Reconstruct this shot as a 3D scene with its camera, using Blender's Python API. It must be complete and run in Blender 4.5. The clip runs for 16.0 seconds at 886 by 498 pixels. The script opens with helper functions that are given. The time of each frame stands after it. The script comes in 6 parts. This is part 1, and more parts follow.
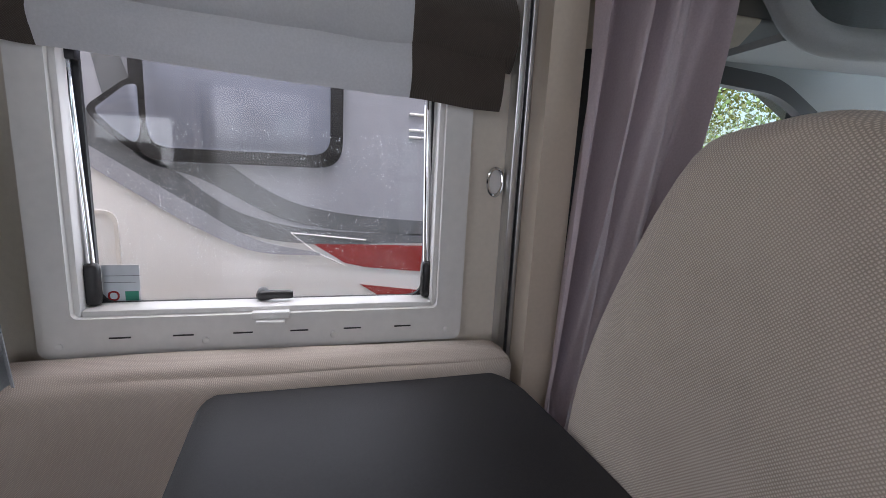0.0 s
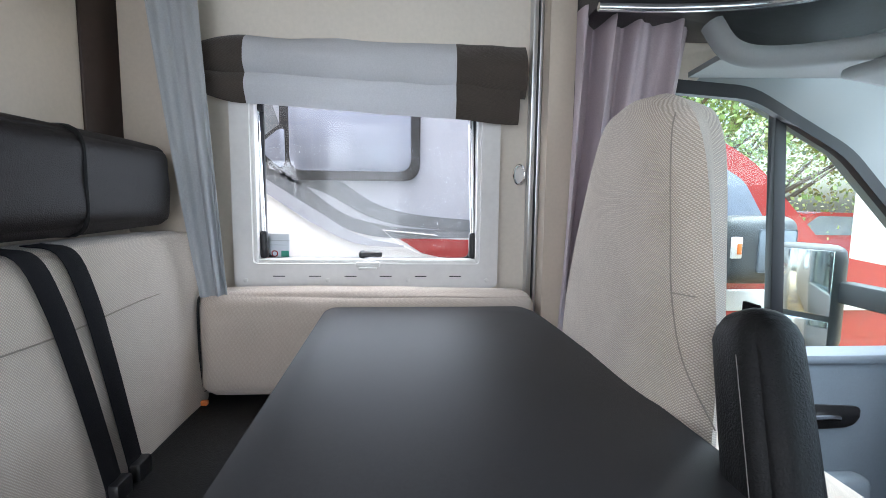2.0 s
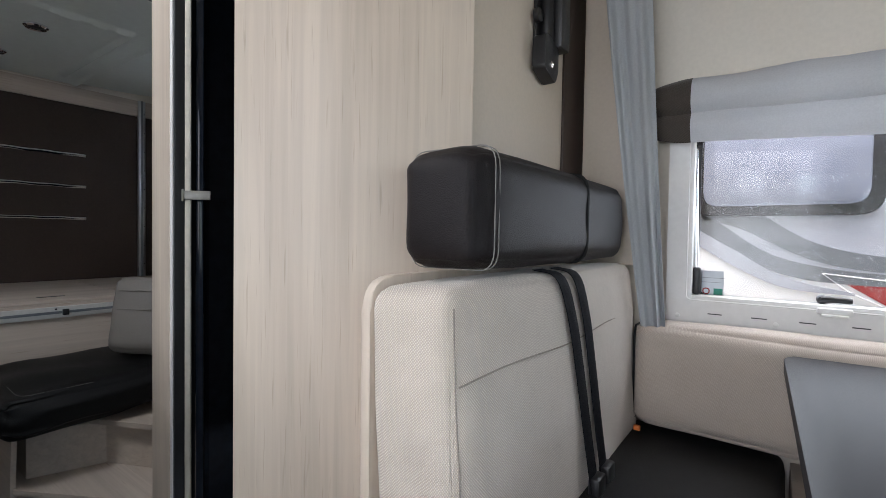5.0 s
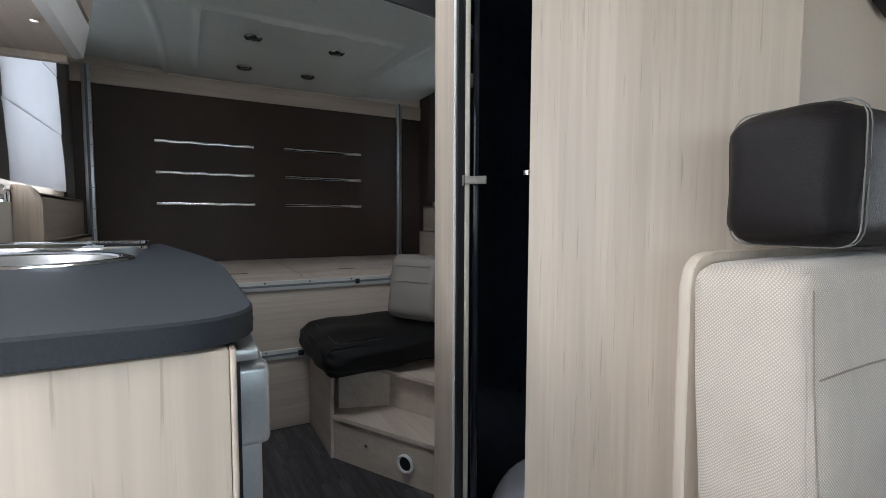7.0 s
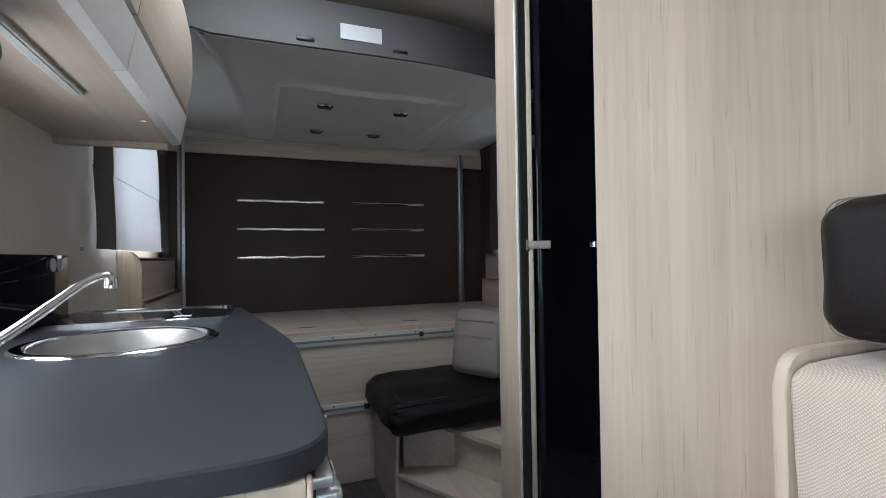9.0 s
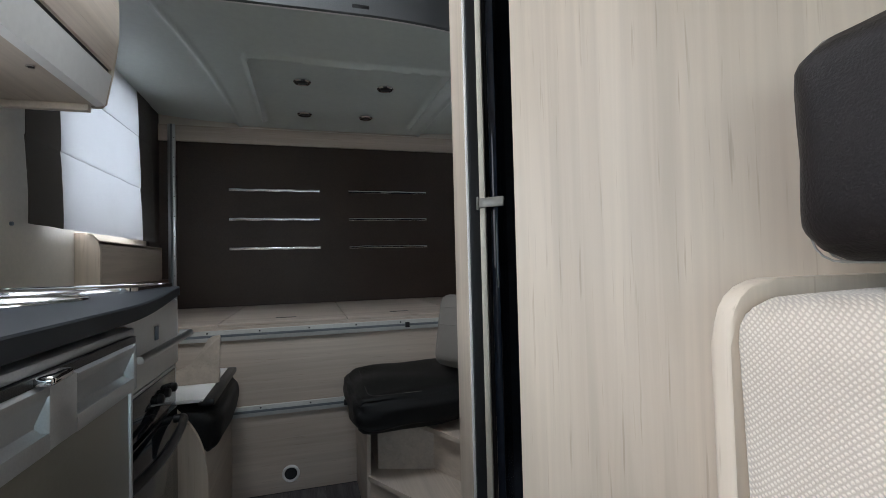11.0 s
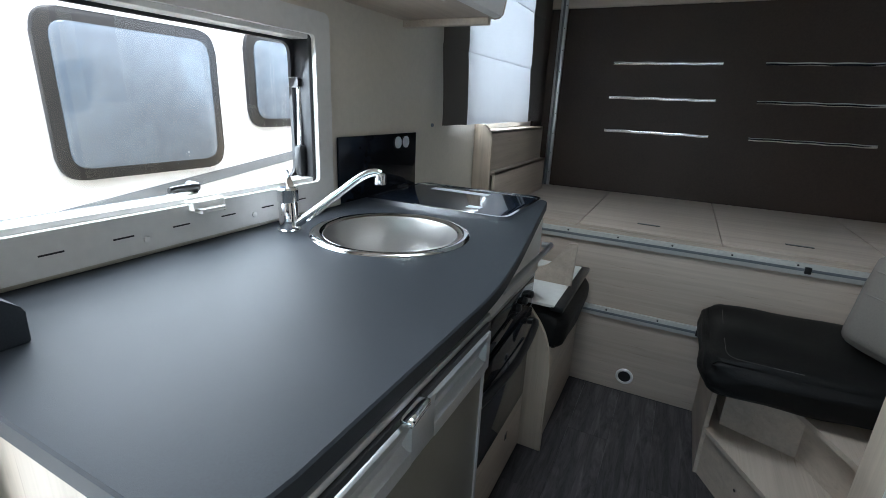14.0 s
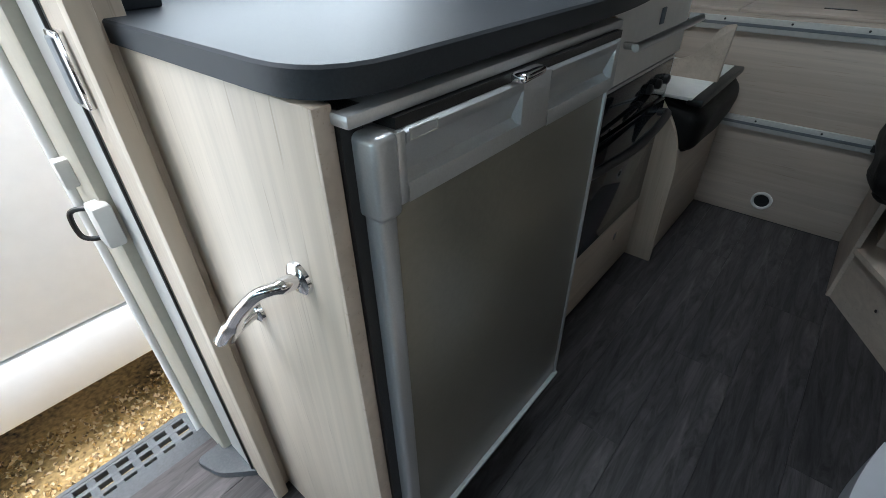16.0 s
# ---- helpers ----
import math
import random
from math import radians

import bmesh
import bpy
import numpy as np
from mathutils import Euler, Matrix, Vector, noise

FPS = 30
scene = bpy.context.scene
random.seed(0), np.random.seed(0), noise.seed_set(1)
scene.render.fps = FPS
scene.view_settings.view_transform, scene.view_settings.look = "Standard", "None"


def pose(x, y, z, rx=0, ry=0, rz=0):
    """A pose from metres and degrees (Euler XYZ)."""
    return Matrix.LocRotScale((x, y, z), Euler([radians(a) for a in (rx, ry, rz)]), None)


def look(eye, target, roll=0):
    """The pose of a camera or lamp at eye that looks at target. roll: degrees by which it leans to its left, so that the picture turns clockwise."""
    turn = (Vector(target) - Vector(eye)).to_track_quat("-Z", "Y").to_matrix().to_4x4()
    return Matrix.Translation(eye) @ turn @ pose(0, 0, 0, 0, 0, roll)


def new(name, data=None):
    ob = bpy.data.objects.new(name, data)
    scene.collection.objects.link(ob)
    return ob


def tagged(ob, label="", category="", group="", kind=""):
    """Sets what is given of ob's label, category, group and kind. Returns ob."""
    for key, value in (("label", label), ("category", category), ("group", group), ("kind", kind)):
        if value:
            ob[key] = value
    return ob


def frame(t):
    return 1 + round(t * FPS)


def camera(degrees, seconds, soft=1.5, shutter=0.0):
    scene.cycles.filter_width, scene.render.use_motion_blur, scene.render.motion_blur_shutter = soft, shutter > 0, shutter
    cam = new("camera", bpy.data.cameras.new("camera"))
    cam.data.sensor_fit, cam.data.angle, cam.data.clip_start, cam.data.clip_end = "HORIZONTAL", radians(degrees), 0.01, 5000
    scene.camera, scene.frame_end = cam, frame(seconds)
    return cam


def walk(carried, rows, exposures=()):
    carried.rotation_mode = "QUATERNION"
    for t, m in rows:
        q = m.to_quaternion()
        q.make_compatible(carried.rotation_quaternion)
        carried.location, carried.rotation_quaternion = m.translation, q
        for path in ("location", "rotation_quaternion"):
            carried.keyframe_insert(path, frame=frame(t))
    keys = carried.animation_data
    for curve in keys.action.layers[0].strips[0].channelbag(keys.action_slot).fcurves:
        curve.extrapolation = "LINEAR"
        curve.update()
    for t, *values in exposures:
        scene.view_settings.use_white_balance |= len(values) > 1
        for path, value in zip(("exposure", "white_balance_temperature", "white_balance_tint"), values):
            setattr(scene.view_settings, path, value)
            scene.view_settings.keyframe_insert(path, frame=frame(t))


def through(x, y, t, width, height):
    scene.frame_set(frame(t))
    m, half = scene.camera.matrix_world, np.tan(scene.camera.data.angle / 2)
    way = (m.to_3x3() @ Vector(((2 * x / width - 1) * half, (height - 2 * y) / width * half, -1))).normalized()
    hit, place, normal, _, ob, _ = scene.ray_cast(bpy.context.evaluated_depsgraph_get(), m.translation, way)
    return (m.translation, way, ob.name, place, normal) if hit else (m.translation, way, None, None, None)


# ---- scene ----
cam = camera(87.3, 16.0, soft=0.8)
PATH = [
    (0, (0.220, 0.235, 1.125), (0.743, 2.128, 0.749), 3.0),
    (0.5, (0.211, 0.152, 0.990), (0.683, 2.070, 0.680), 2.7),
    (1, (0.246, 0.014, 0.992), (0.635, 1.950, 0.674), 2.0),
    (1.5, (0.265, -0.114, 0.994), (0.524, 1.852, 0.728), 1.4),
    (2, (0.259, -0.187, 1.016), (0.394, 1.798, 0.806), 0.7),
    (2.5, (0.26, -0.225, 1.016), (0.268, 1.769, 0.871), 0.2),
    (3, (0.257, -0.233, 1.007), (0.151, 1.762, 0.907), -0.3),
    (3.5, (0.226, -0.231, 1.003), (-0.064, 1.746, 0.926), -0.2),
    (4, (0.162, -0.242, 1.0), (-0.381, 1.681, 0.933), 0.2),
    (4.5, (0.093, -0.277, 1.001), (-0.764, 1.528, 0.938), 0.5),
    (5, (0.038, -0.314, 0.998), (-1.139, 1.302, 0.944), 0.9),
    (7.5, (-0.049, -0.453, 0.983), (-1.834, 0.438, 0.846), -0.4),
    (8, (-0.048, -0.458, 1.001), (-1.858, 0.384, 0.889), -1.0),
    (8.5, (-0.052, -0.443, 1.031), (-1.9, 0.321, 1.002), -1.3),
    (9, (-0.049, -0.444, 1.064), (-1.913, 0.282, 1.092), -0.8),
    (11.5, (-0.193, -0.104, 0.945), (-2.135, 0.377, 0.958), -1.4),
    (12, (-0.235, -0.1, 1.092), (-2.206, 0.228, 1.009), -0.8),
    (12.5, (-0.313, -0.128, 1.211), (-2.302, 0.002, 1.046), -0.1),
    (13, (-0.368, -0.142, 1.251), (-2.342, -0.311, 0.968), 0.7),
    (13.5, (-0.353, -0.177, 1.234), (-2.239, -0.679, 0.801), 1.9),
    (14, (-0.313, -0.171, 1.177), (-2.025, -1.014, 0.576), 2.6),
    (14.5, (-0.291, -0.176, 1.122), (-1.819, -1.224, 0.369), 3.3),
    (15, (-0.274, -0.156, 1.057), (-1.662, -1.27, 0.146), 2.4),
    (15.5, (-0.269, -0.146, 1.01), (-1.557, -1.249, -0.052), 0.4),
    (16, (-0.272, -0.136, 0.982), (-1.505, -1.205, -0.174), -1.1),
]
walk(cam, [(t, look(eye, target, roll)) for t, eye, target, roll in PATH], [(0.0, 1.35, 6350, 20), (0.5, 1.8, 6300, 19), (1.0, 2.2, 6150, 16), (1.5, 2.4, 6100, 15), (2.5, 2.3, 6030, 13), (4.0, 2.15, 6280, 16), (5.2, 2.2, 6300, 15), (9.2, 2.2, 6300, 12), (12.5, 2.25, 6250, 10), (13.5, 2.45, 5920, 7), (14.5, 2.47, 5950, 7), (16.0, 2.2, 6000, 7)])

# ---- world, sun, daylight through the openings and an added ceiling lamp ----
world = bpy.data.worlds.new("world")
scene.world = world
world.use_nodes = True
wn = world.node_tree.nodes
sky = wn.new("ShaderNodeTexSky")
sky.sky_type = "NISHITA"
sky.sun_disc = False
sky.sun_elevation, sky.sun_rotation = radians(85), radians(104)
sky.air_density, sky.dust_density = 1.0, 4.0
world.node_tree.links.new(sky.outputs[0], wn["Background"].inputs[0])
wn["Background"].inputs[1].default_value = 0.15
sun_data = bpy.data.lights.new("sun", "SUN")
sun_data.energy, sun_data.angle, sun_data.color = 3.8, radians(110), (1.0, 0.98, 0.95)
sun = new("sun", sun_data)
sun.matrix_world = look((0, 0, 6), (-0.20, 0.05, 3.6))


def opening_light(name, eye, target, w, h, energy, color=(0.88, 0.95, 1.0)):
    """Sky light that comes in through one opening; an invented ceiling lamp uses it too."""
    d = bpy.data.lights.new(name, "AREA")
    d.shape, d.size, d.size_y, d.energy, d.color = "RECTANGLE", w, h, energy, color
    ob = new(name, d)
    ob.matrix_world = look(eye, target)
    return ob


opening_light("windscreen_light", (1.95, 0.05, 1.45), (0.0, 0.05, 0.95), 1.5, 0.7, 2.5)
opening_light("cab_door_light", (1.25, 1.16, 1.0), (0.6, 0.0, 0.9), 0.7, 0.6, 0.65)
opening_light("cab_door_light_far", (1.25, -1.06, 1.0), (0.6, 0.3, 0.9), 0.7, 0.6, 0.85)
opening_light("lounge_window_light", (0.14, 1.17, 1.05), (0.14, 0.0, 0.85), 0.55, 0.36, 0.5)
opening_light("kitchen_window_light", (-0.88, -1.025, 1.145), (-0.9, 0.0, 0.55), 0.60, 0.30, 1.15)
opening_light("entrance_light", (-0.08, -0.90, 1.0), (0.1, 0.4, 0.9), 0.5, 1.6, 1.5)
# Fill lamp added under the ceiling; no such opening is known.
opening_light("added_ceiling_light", (-1.20, -0.42, 2.07), (-1.20, -0.42, 0.0), 0.45, 0.45, 2.3)
opening_light("rear_window_light", (-2.42, -1.05, 1.46), (-2.42, 0.0, 1.40), 0.76, 0.62, 2.5)
opening_light("rear_window_light_far", (-2.42, 1.20, 1.46), (-2.42, 0.0, 1.40), 0.76, 0.62, 2.5)

# ---- materials ----


def material(name, color, rough=0.5, metal=0.0, grain=None, vary=0.12, bump=0.0, bump_scale=200.0, stretch=(1, 1, 1), spec=0.5, coat=0.0, dark=None, fine=40.0, sheen=0.0):
    """A surface with large stains and fine grain in colour, roughness and relief."""
    m = bpy.data.materials.new(name)
    m.use_nodes = True
    t = m.node_tree
    b = t.nodes["Principled BSDF"]
    b.inputs["Metallic"].default_value = metal
    b.inputs["Specular IOR Level"].default_value = spec
    b.inputs["Coat Weight"].default_value = coat
    b.inputs["Sheen Weight"].default_value = sheen
    co = t.nodes.new("ShaderNodeTexCoord")
    mp = t.nodes.new("ShaderNodeMapping")
    mp.inputs["Scale"].default_value = stretch
    t.links.new(co.outputs["Object"], mp.inputs[0])
    big = t.nodes.new("ShaderNodeTexNoise")
    big.inputs["Scale"].default_value, big.inputs["Detail"].default_value = 3.0, 4.0
    t.links.new(mp.outputs[0], big.inputs["Vector"])
    small = t.nodes.new("ShaderNodeTexNoise")
    small.inputs["Scale"].default_value, small.inputs["Detail"].default_value = fine, 6.0
    t.links.new(mp.outputs[0], small.inputs["Vector"])
    mix = t.nodes.new("ShaderNodeMath")
    mix.operation = "MULTIPLY_ADD"
    t.links.new(small.outputs[0], mix.inputs[0])
    mix.inputs[1].default_value = 0.5
    half = t.nodes.new("ShaderNodeMath")
    half.operation = "MULTIPLY"
    half.inputs[1].default_value = 0.5
    t.links.new(big.outputs[0], half.inputs[0])
    t.links.new(half.outputs[0], mix.inputs[2])
    ramp = t.nodes.new("ShaderNodeValToRGB")
    low = dark or tuple(c * (1 - 2 * vary) for c in color)
    high = tuple(min(1, c * (1 + vary)) for c in color)
    ramp.color_ramp.elements[0].position, ramp.color_ramp.elements[0].color = 0.34, (*low, 1)
    ramp.color_ramp.elements[1].position, ramp.color_ramp.elements[1].color = 0.62, (*high, 1)
    t.links.new(mix.outputs[0], ramp.inputs[0])
    t.links.new(ramp.outputs[0], b.inputs["Base Color"])
    rr = t.nodes.new("ShaderNodeMapRange")
    rr.inputs[3].default_value, rr.inputs[4].default_value = max(0.02, rough * 0.85), min(1, rough * 1.15)
    t.links.new(small.outputs[0], rr.inputs[0])
    t.links.new(rr.outputs[0], b.inputs["Roughness"])
    if bump:
        bn = t.nodes.new("ShaderNodeTexNoise")
        bn.inputs["Scale"].default_value, bn.inputs["Detail"].default_value = bump_scale, 3.0
        t.links.new(mp.outputs[0], bn.inputs["Vector"])
        bp = t.nodes.new("ShaderNodeBump")
        bp.inputs["Strength"].default_value, bp.inputs["Distance"].default_value = bump, 0.002
        t.links.new(bn.outputs[0], bp.inputs["Height"])
        t.links.new(bp.outputs[0], b.inputs["Normal"])
    return m


def wood_material(name, light, dark, axis, rough=0.45):
    """Pale laminated oak: long streaks along one axis, a few dark pores."""
    m = bpy.data.materials.new(name)
    m.use_nodes = True
    t = m.node_tree
    b = t.nodes["Principled BSDF"]
    co = t.nodes.new("ShaderNodeTexCoord")
    s = [8.5, 8.5, 8.5]
    s["xyz".index(axis)] = 0.7
    mp = t.nodes.new("ShaderNodeMapping")
    mp.inputs["Scale"].default_value = s
    t.links.new(co.outputs["Object"], mp.inputs[0])
    n1 = t.nodes.new("ShaderNodeTexNoise")
    n1.inputs["Scale"].default_value, n1.inputs["Detail"].default_value, n1.inputs["Distortion"].default_value = 1.0, 5.0, 1.1
    t.links.new(mp.outputs[0], n1.inputs["Vector"])
    r1 = t.nodes.new("ShaderNodeValToRGB")
    r1.color_ramp.elements[0].position, r1.color_ramp.elements[0].color = 0.3, (*dark, 1)
    r1.color_ramp.elements[1].position, r1.color_ramp.elements[1].color = 0.68, (*light, 1)
    t.links.new(n1.outputs[0], r1.inputs[0])
    s2 = [230.0, 230.0, 230.0]
    s2["xyz".index(axis)] = 8.0
    mp2 = t.nodes.new("ShaderNodeMapping")
    mp2.inputs["Scale"].default_value = s2
    t.links.new(co.outputs["Object"], mp2.inputs[0])
    n2 = t.nodes.new("ShaderNodeTexNoise")
    n2.inputs["Scale"].default_value, n2.inputs["Detail"].default_value = 1.0, 3.0
    t.links.new(mp2.outputs[0], n2.inputs["Vector"])
    r2 = t.nodes.new("ShaderNodeValToRGB")
    r2.color_ramp.elements[0].position, r2.color_ramp.elements[0].color = 0.27, (0.52, 0.47, 0.42, 1)
    r2.color_ramp.elements[1].position, r2.color_ramp.elements[1].color = 0.37, (1, 1, 1, 1)
    t.links.new(n2.outputs[0], r2.inputs[0])
    mx = t.nodes.new("ShaderNodeMix")
    mx.data_type, mx.blend_type = "RGBA", "MULTIPLY"
    mx.inputs[0].default_value = 0.42
    t.links.new(r1.outputs[0], mx.inputs[6])
    t.links.new(r2.outputs[0], mx.inputs[7])
    s3 = [62.0, 62.0, 62.0]
    s3["xyz".index(axis)] = 1.5
    mp3 = t.nodes.new("ShaderNodeMapping")
    mp3.inputs["Scale"].default_value = s3
    t.links.new(co.outputs["Object"], mp3.inputs[0])
    n3 = t.nodes.new("ShaderNodeTexNoise")
    n3.inputs["Scale"].default_value, n3.inputs["Detail"].default_value, n3.inputs["Distortion"].default_value = 1.0, 4.0, 0.8
    t.links.new(mp3.outputs[0], n3.inputs["Vector"])
    r3 = t.nodes.new("ShaderNodeMapRange")
    r3.inputs[1].default_value, r3.inputs[2].default_value = 0.3, 0.7
    r3.inputs[3].default_value, r3.inputs[4].default_value = 0.91, 1.06
    t.links.new(n3.outputs[0], r3.inputs[0])
    mx3 = t.nodes.new("ShaderNodeMix")
    mx3.data_type, mx3.blend_type = "RGBA", "MULTIPLY"
    mx3.inputs[0].default_value = 1.0
    t.links.new(mx.outputs[2], mx3.inputs[6])
    t.links.new(r3.outputs[0], mx3.inputs[7])
    t.links.new(mx3.outputs[2], b.inputs["Base Color"])
    bp = t.nodes.new("ShaderNodeBump")
    bp.inputs["Strength"].default_value, bp.inputs["Distance"].default_value = 0.12, 0.001
    t.links.new(n2.outputs[0], bp.inputs["Height"])
    t.links.new(bp.outputs[0], b.inputs["Normal"])
    b.inputs["Roughness"].default_value = rough
    b.inputs["Specular IOR Level"].default_value = 0.4
    return m


def weave_material(name, light, dark, pitch, rough=0.9, relief=0.5, across=1.0):
    """Woven cloth: crossing threads at real thread size, with soiled patches."""
    m = bpy.data.materials.new(name)
    m.use_nodes = True
    t = m.node_tree
    b = t.nodes["Principled BSDF"]
    co = t.nodes.new("ShaderNodeTexCoord")
    waves = []
    for flip in ((across, 1.0, 1.0), (across, 1.0, -1.0)):
        mp = t.nodes.new("ShaderNodeMapping")
        mp.inputs["Scale"].default_value = flip
        t.links.new(co.outputs["Object"], mp.inputs[0])
        w = t.nodes.new("ShaderNodeTexWave")
        w.wave_type, w.bands_direction = "BANDS", "DIAGONAL"
        w.inputs["Scale"].default_value, w.inputs["Distortion"].default_value = 0.445 / pitch, 1.6
        w.inputs["Detail"].default_value, w.inputs["Detail Scale"].default_value = 2.0, 1.6
        t.links.new(mp.outputs[0], w.inputs["Vector"])
        waves.append(w)
    mul = t.nodes.new("ShaderNodeMath")
    mul.operation = "MULTIPLY"
    t.links.new(waves[0].outputs[1], mul.inputs[0])
    t.links.new(waves[1].outputs[1], mul.inputs[1])
    big = t.nodes.new("ShaderNodeTexNoise")
    big.inputs["Scale"].default_value, big.inputs["Detail"].default_value, big.inputs["Roughness"].default_value = 9.0, 9.0, 0.68
    t.links.new(co.outputs["Object"], big.inputs["Vector"])
    add = t.nodes.new("ShaderNodeMath")
    add.operation = "MULTIPLY_ADD"
    t.links.new(mul.outputs[0], add.inputs[0])
    add.inputs[1].default_value = 0.75
    sc = t.nodes.new("ShaderNodeMath")
    sc.operation = "MULTIPLY"
    sc.inputs[1].default_value = 0.42
    t.links.new(big.outputs[0], sc.inputs[0])
    t.links.new(sc.outputs[0], add.inputs[2])
    ramp = t.nodes.new("ShaderNodeValToRGB")
    ramp.color_ramp.elements[0].position, ramp.color_ramp.elements[0].color = 0.16, (*dark, 1)
    ramp.color_ramp.elements[1].position, ramp.color_ramp.elements[1].color = 0.64, (*light, 1)
    t.links.new(add.outputs[0], ramp.inputs[0])
    t.links.new(ramp.outputs[0], b.inputs["Base Color"])
    bp = t.nodes.new("ShaderNodeBump")
    bp.inputs["Strength"].default_value, bp.inputs["Distance"].default_value = relief, 0.001
    t.links.new(mul.outputs[0], bp.inputs["Height"])
    t.links.new(bp.outputs[0], b.inputs["Normal"])
    b.inputs["Roughness"].default_value = rough
    b.inputs["Sheen Weight"].default_value = 0.25
    b.inputs["Specular IOR Level"].default_value = 0.15
    return m


def glass_material(name, tint, rough=0.0, alpha=0.12):
    """Thin window pane: mostly clear, with a real glossy reflection."""
    m = bpy.data.materials.new(name)
    m.use_nodes = True
    t = m.node_tree
    out = t.nodes["Material Output"]
    t.nodes.remove(t.nodes["Principled BSDF"])
    tr = t.nodes.new("ShaderNodeBsdfTransparent")
    tr.inputs[0].default_value = (*tint, 1)
    gl = t.nodes.new("ShaderNodeBsdfGlossy")
    gl.inputs["Roughness"].default_value = rough + 0.01
    lw = t.nodes.new("ShaderNodeLayerWeight")
    fr = t.nodes.new("ShaderNodeMath")
    fr.operation = "POWER"
    fr.inputs[1].default_value = 4.0
    t.links.new(lw.outputs["Facing"], fr.inputs[0])
    fl = t.nodes.new("ShaderNodeMath")
    fl.operation = "MULTIPLY_ADD"
    fl.inputs[1].default_value, fl.inputs[2].default_value = 0.7, 0.025
    t.links.new(fr.outputs[0], fl.inputs[0])
    mx = t.nodes.new("ShaderNodeMixShader")
    t.links.new(fl.outputs[0], mx.inputs[0])
    t.links.new(tr.outputs[0], mx.inputs[1])
    t.links.new(gl.outputs[0], mx.inputs[2])
    t.links.new(mx.outputs[0], out.inputs[0])
    return m


def cloth_material(name, color, through=0.35):
    """Thin cloth that lets daylight through."""
    m = material(name, color, 0.9, fine=260, vary=0.06, bump=0.3, bump_scale=600, spec=0.1)
    t = m.node_tree
    b, out = t.nodes["Principled BSDF"], t.nodes["Material Output"]
    tl = t.nodes.new("ShaderNodeBsdfTranslucent")
    tl.inputs[0].default_value = (*color, 1)
    mx = t.nodes.new("ShaderNodeMixShader")
    mx.inputs[0].default_value = through
    t.links.new(b.outputs[0], mx.inputs[1])
    t.links.new(tl.outputs[0], mx.inputs[2])
    t.links.new(mx.outputs[0], out.inputs[0])
    return m


WOOD = wood_material("pale_oak", (0.585, 0.50, 0.405), (0.455, 0.385, 0.31), "z")
WOOD_X = wood_material("pale_oak_lengthways", (0.54, 0.46, 0.38), (0.43, 0.36, 0.30), "x")
WOOD_Y = wood_material("pale_oak_crossways", (0.52, 0.44, 0.37), (0.42, 0.35, 0.29), "y")
WALL = material("cream_wall_lining", (0.66, 0.61, 0.53), 0.6, fine=90, vary=0.03, bump=0.15, bump_scale=500)
CREAM = material("cream_laminate", (0.54, 0.47, 0.385), 0.5, fine=120, vary=0.03, bump=0.1, bump_scale=700)
BROWN = material("dark_brown_panel", (0.046, 0.031, 0.025), 0.46, fine=120, vary=0.10, bump=0.1, bump_scale=500, spec=0.3)
COUNTER = material("anthracite_worktop", (0.026, 0.030, 0.036), 0.50, fine=400, vary=0.12, bump=0.15, bump_scale=1500, spec=0.21)
TABLE = material("charcoal_tabletop", (0.030, 0.030, 0.032), 0.50, fine=300, vary=0.12, bump=0.12, bump_scale=1500, spec=0.30)
LEATHER = material("black_leatherette", (0.007, 0.007, 0.007), 0.52, fine=120, vary=0.15, bump=0.5, bump_scale=420, spec=0.22)
LEATHER_BROWN = material("dark_brown_leatherette", (0.012, 0.0095, 0.0095), 0.50, fine=120, vary=0.12, bump=0.45, bump_scale=480, spec=0.18)
FABRIC = weave_material("oatmeal_weave", (0.63, 0.555, 0.475), (0.42, 0.365, 0.31), 0.0032, relief=0.5)
FABRIC_SEAT = weave_material("oatmeal_seat_weave", (0.66, 0.58, 0.495), (0.37, 0.32, 0.27), 0.0027, relief=0.6, across=0.0)
FABRIC_FINE = weave_material("beige_fine_weave", (0.58, 0.505, 0.43), (0.42, 0.36, 0.305), 0.0022, relief=0.35)
CREAM_CUSHION = material("cream_leatherette", (0.21, 0.19, 0.17), 0.55, fine=200, vary=0.05, bump=0.3, bump_scale=500)
BELT = material("black_webbing", (0.008, 0.008, 0.010), 0.8, fine=300, vary=0.2, bump=0.5, bump_scale=900, spec=0.15)
CURTAIN = cloth_material("mauve_curtain_cloth", (0.50, 0.43, 0.455), 0.15)
GREY_CLOTH = cloth_material("blue_grey_curtain_cloth", (0.41, 0.425, 0.435), 0.15)
BLIND_WHITE = cloth_material("white_blind_voile", (0.68, 0.69, 0.71), 0.34)
BLIND_BROWN = weave_material("brown_striped_blind", (0.085, 0.070, 0.058), (0.045, 0.037, 0.031), 0.0022, relief=0.4)
PLASTIC = material("white_window_plastic", (0.70, 0.69, 0.67), 0.4, fine=60, vary=0.03)
GREY_PLASTIC = material("grey_cab_plastic", (0.18, 0.215, 0.26), 0.6, fine=300, vary=0.06, bump=0.4, bump_scale=900)
PALE_GREY = material("pale_grey_cab_trim", (0.25, 0.265, 0.265), 0.7, fine=300, vary=0.04, bump=0.3, bump_scale=700)
STEP_GREY = material("dark_grey_step_plastic", (0.085, 0.095, 0.105), 0.5, fine=200, vary=0.15, bump=0.3, bump_scale=700)
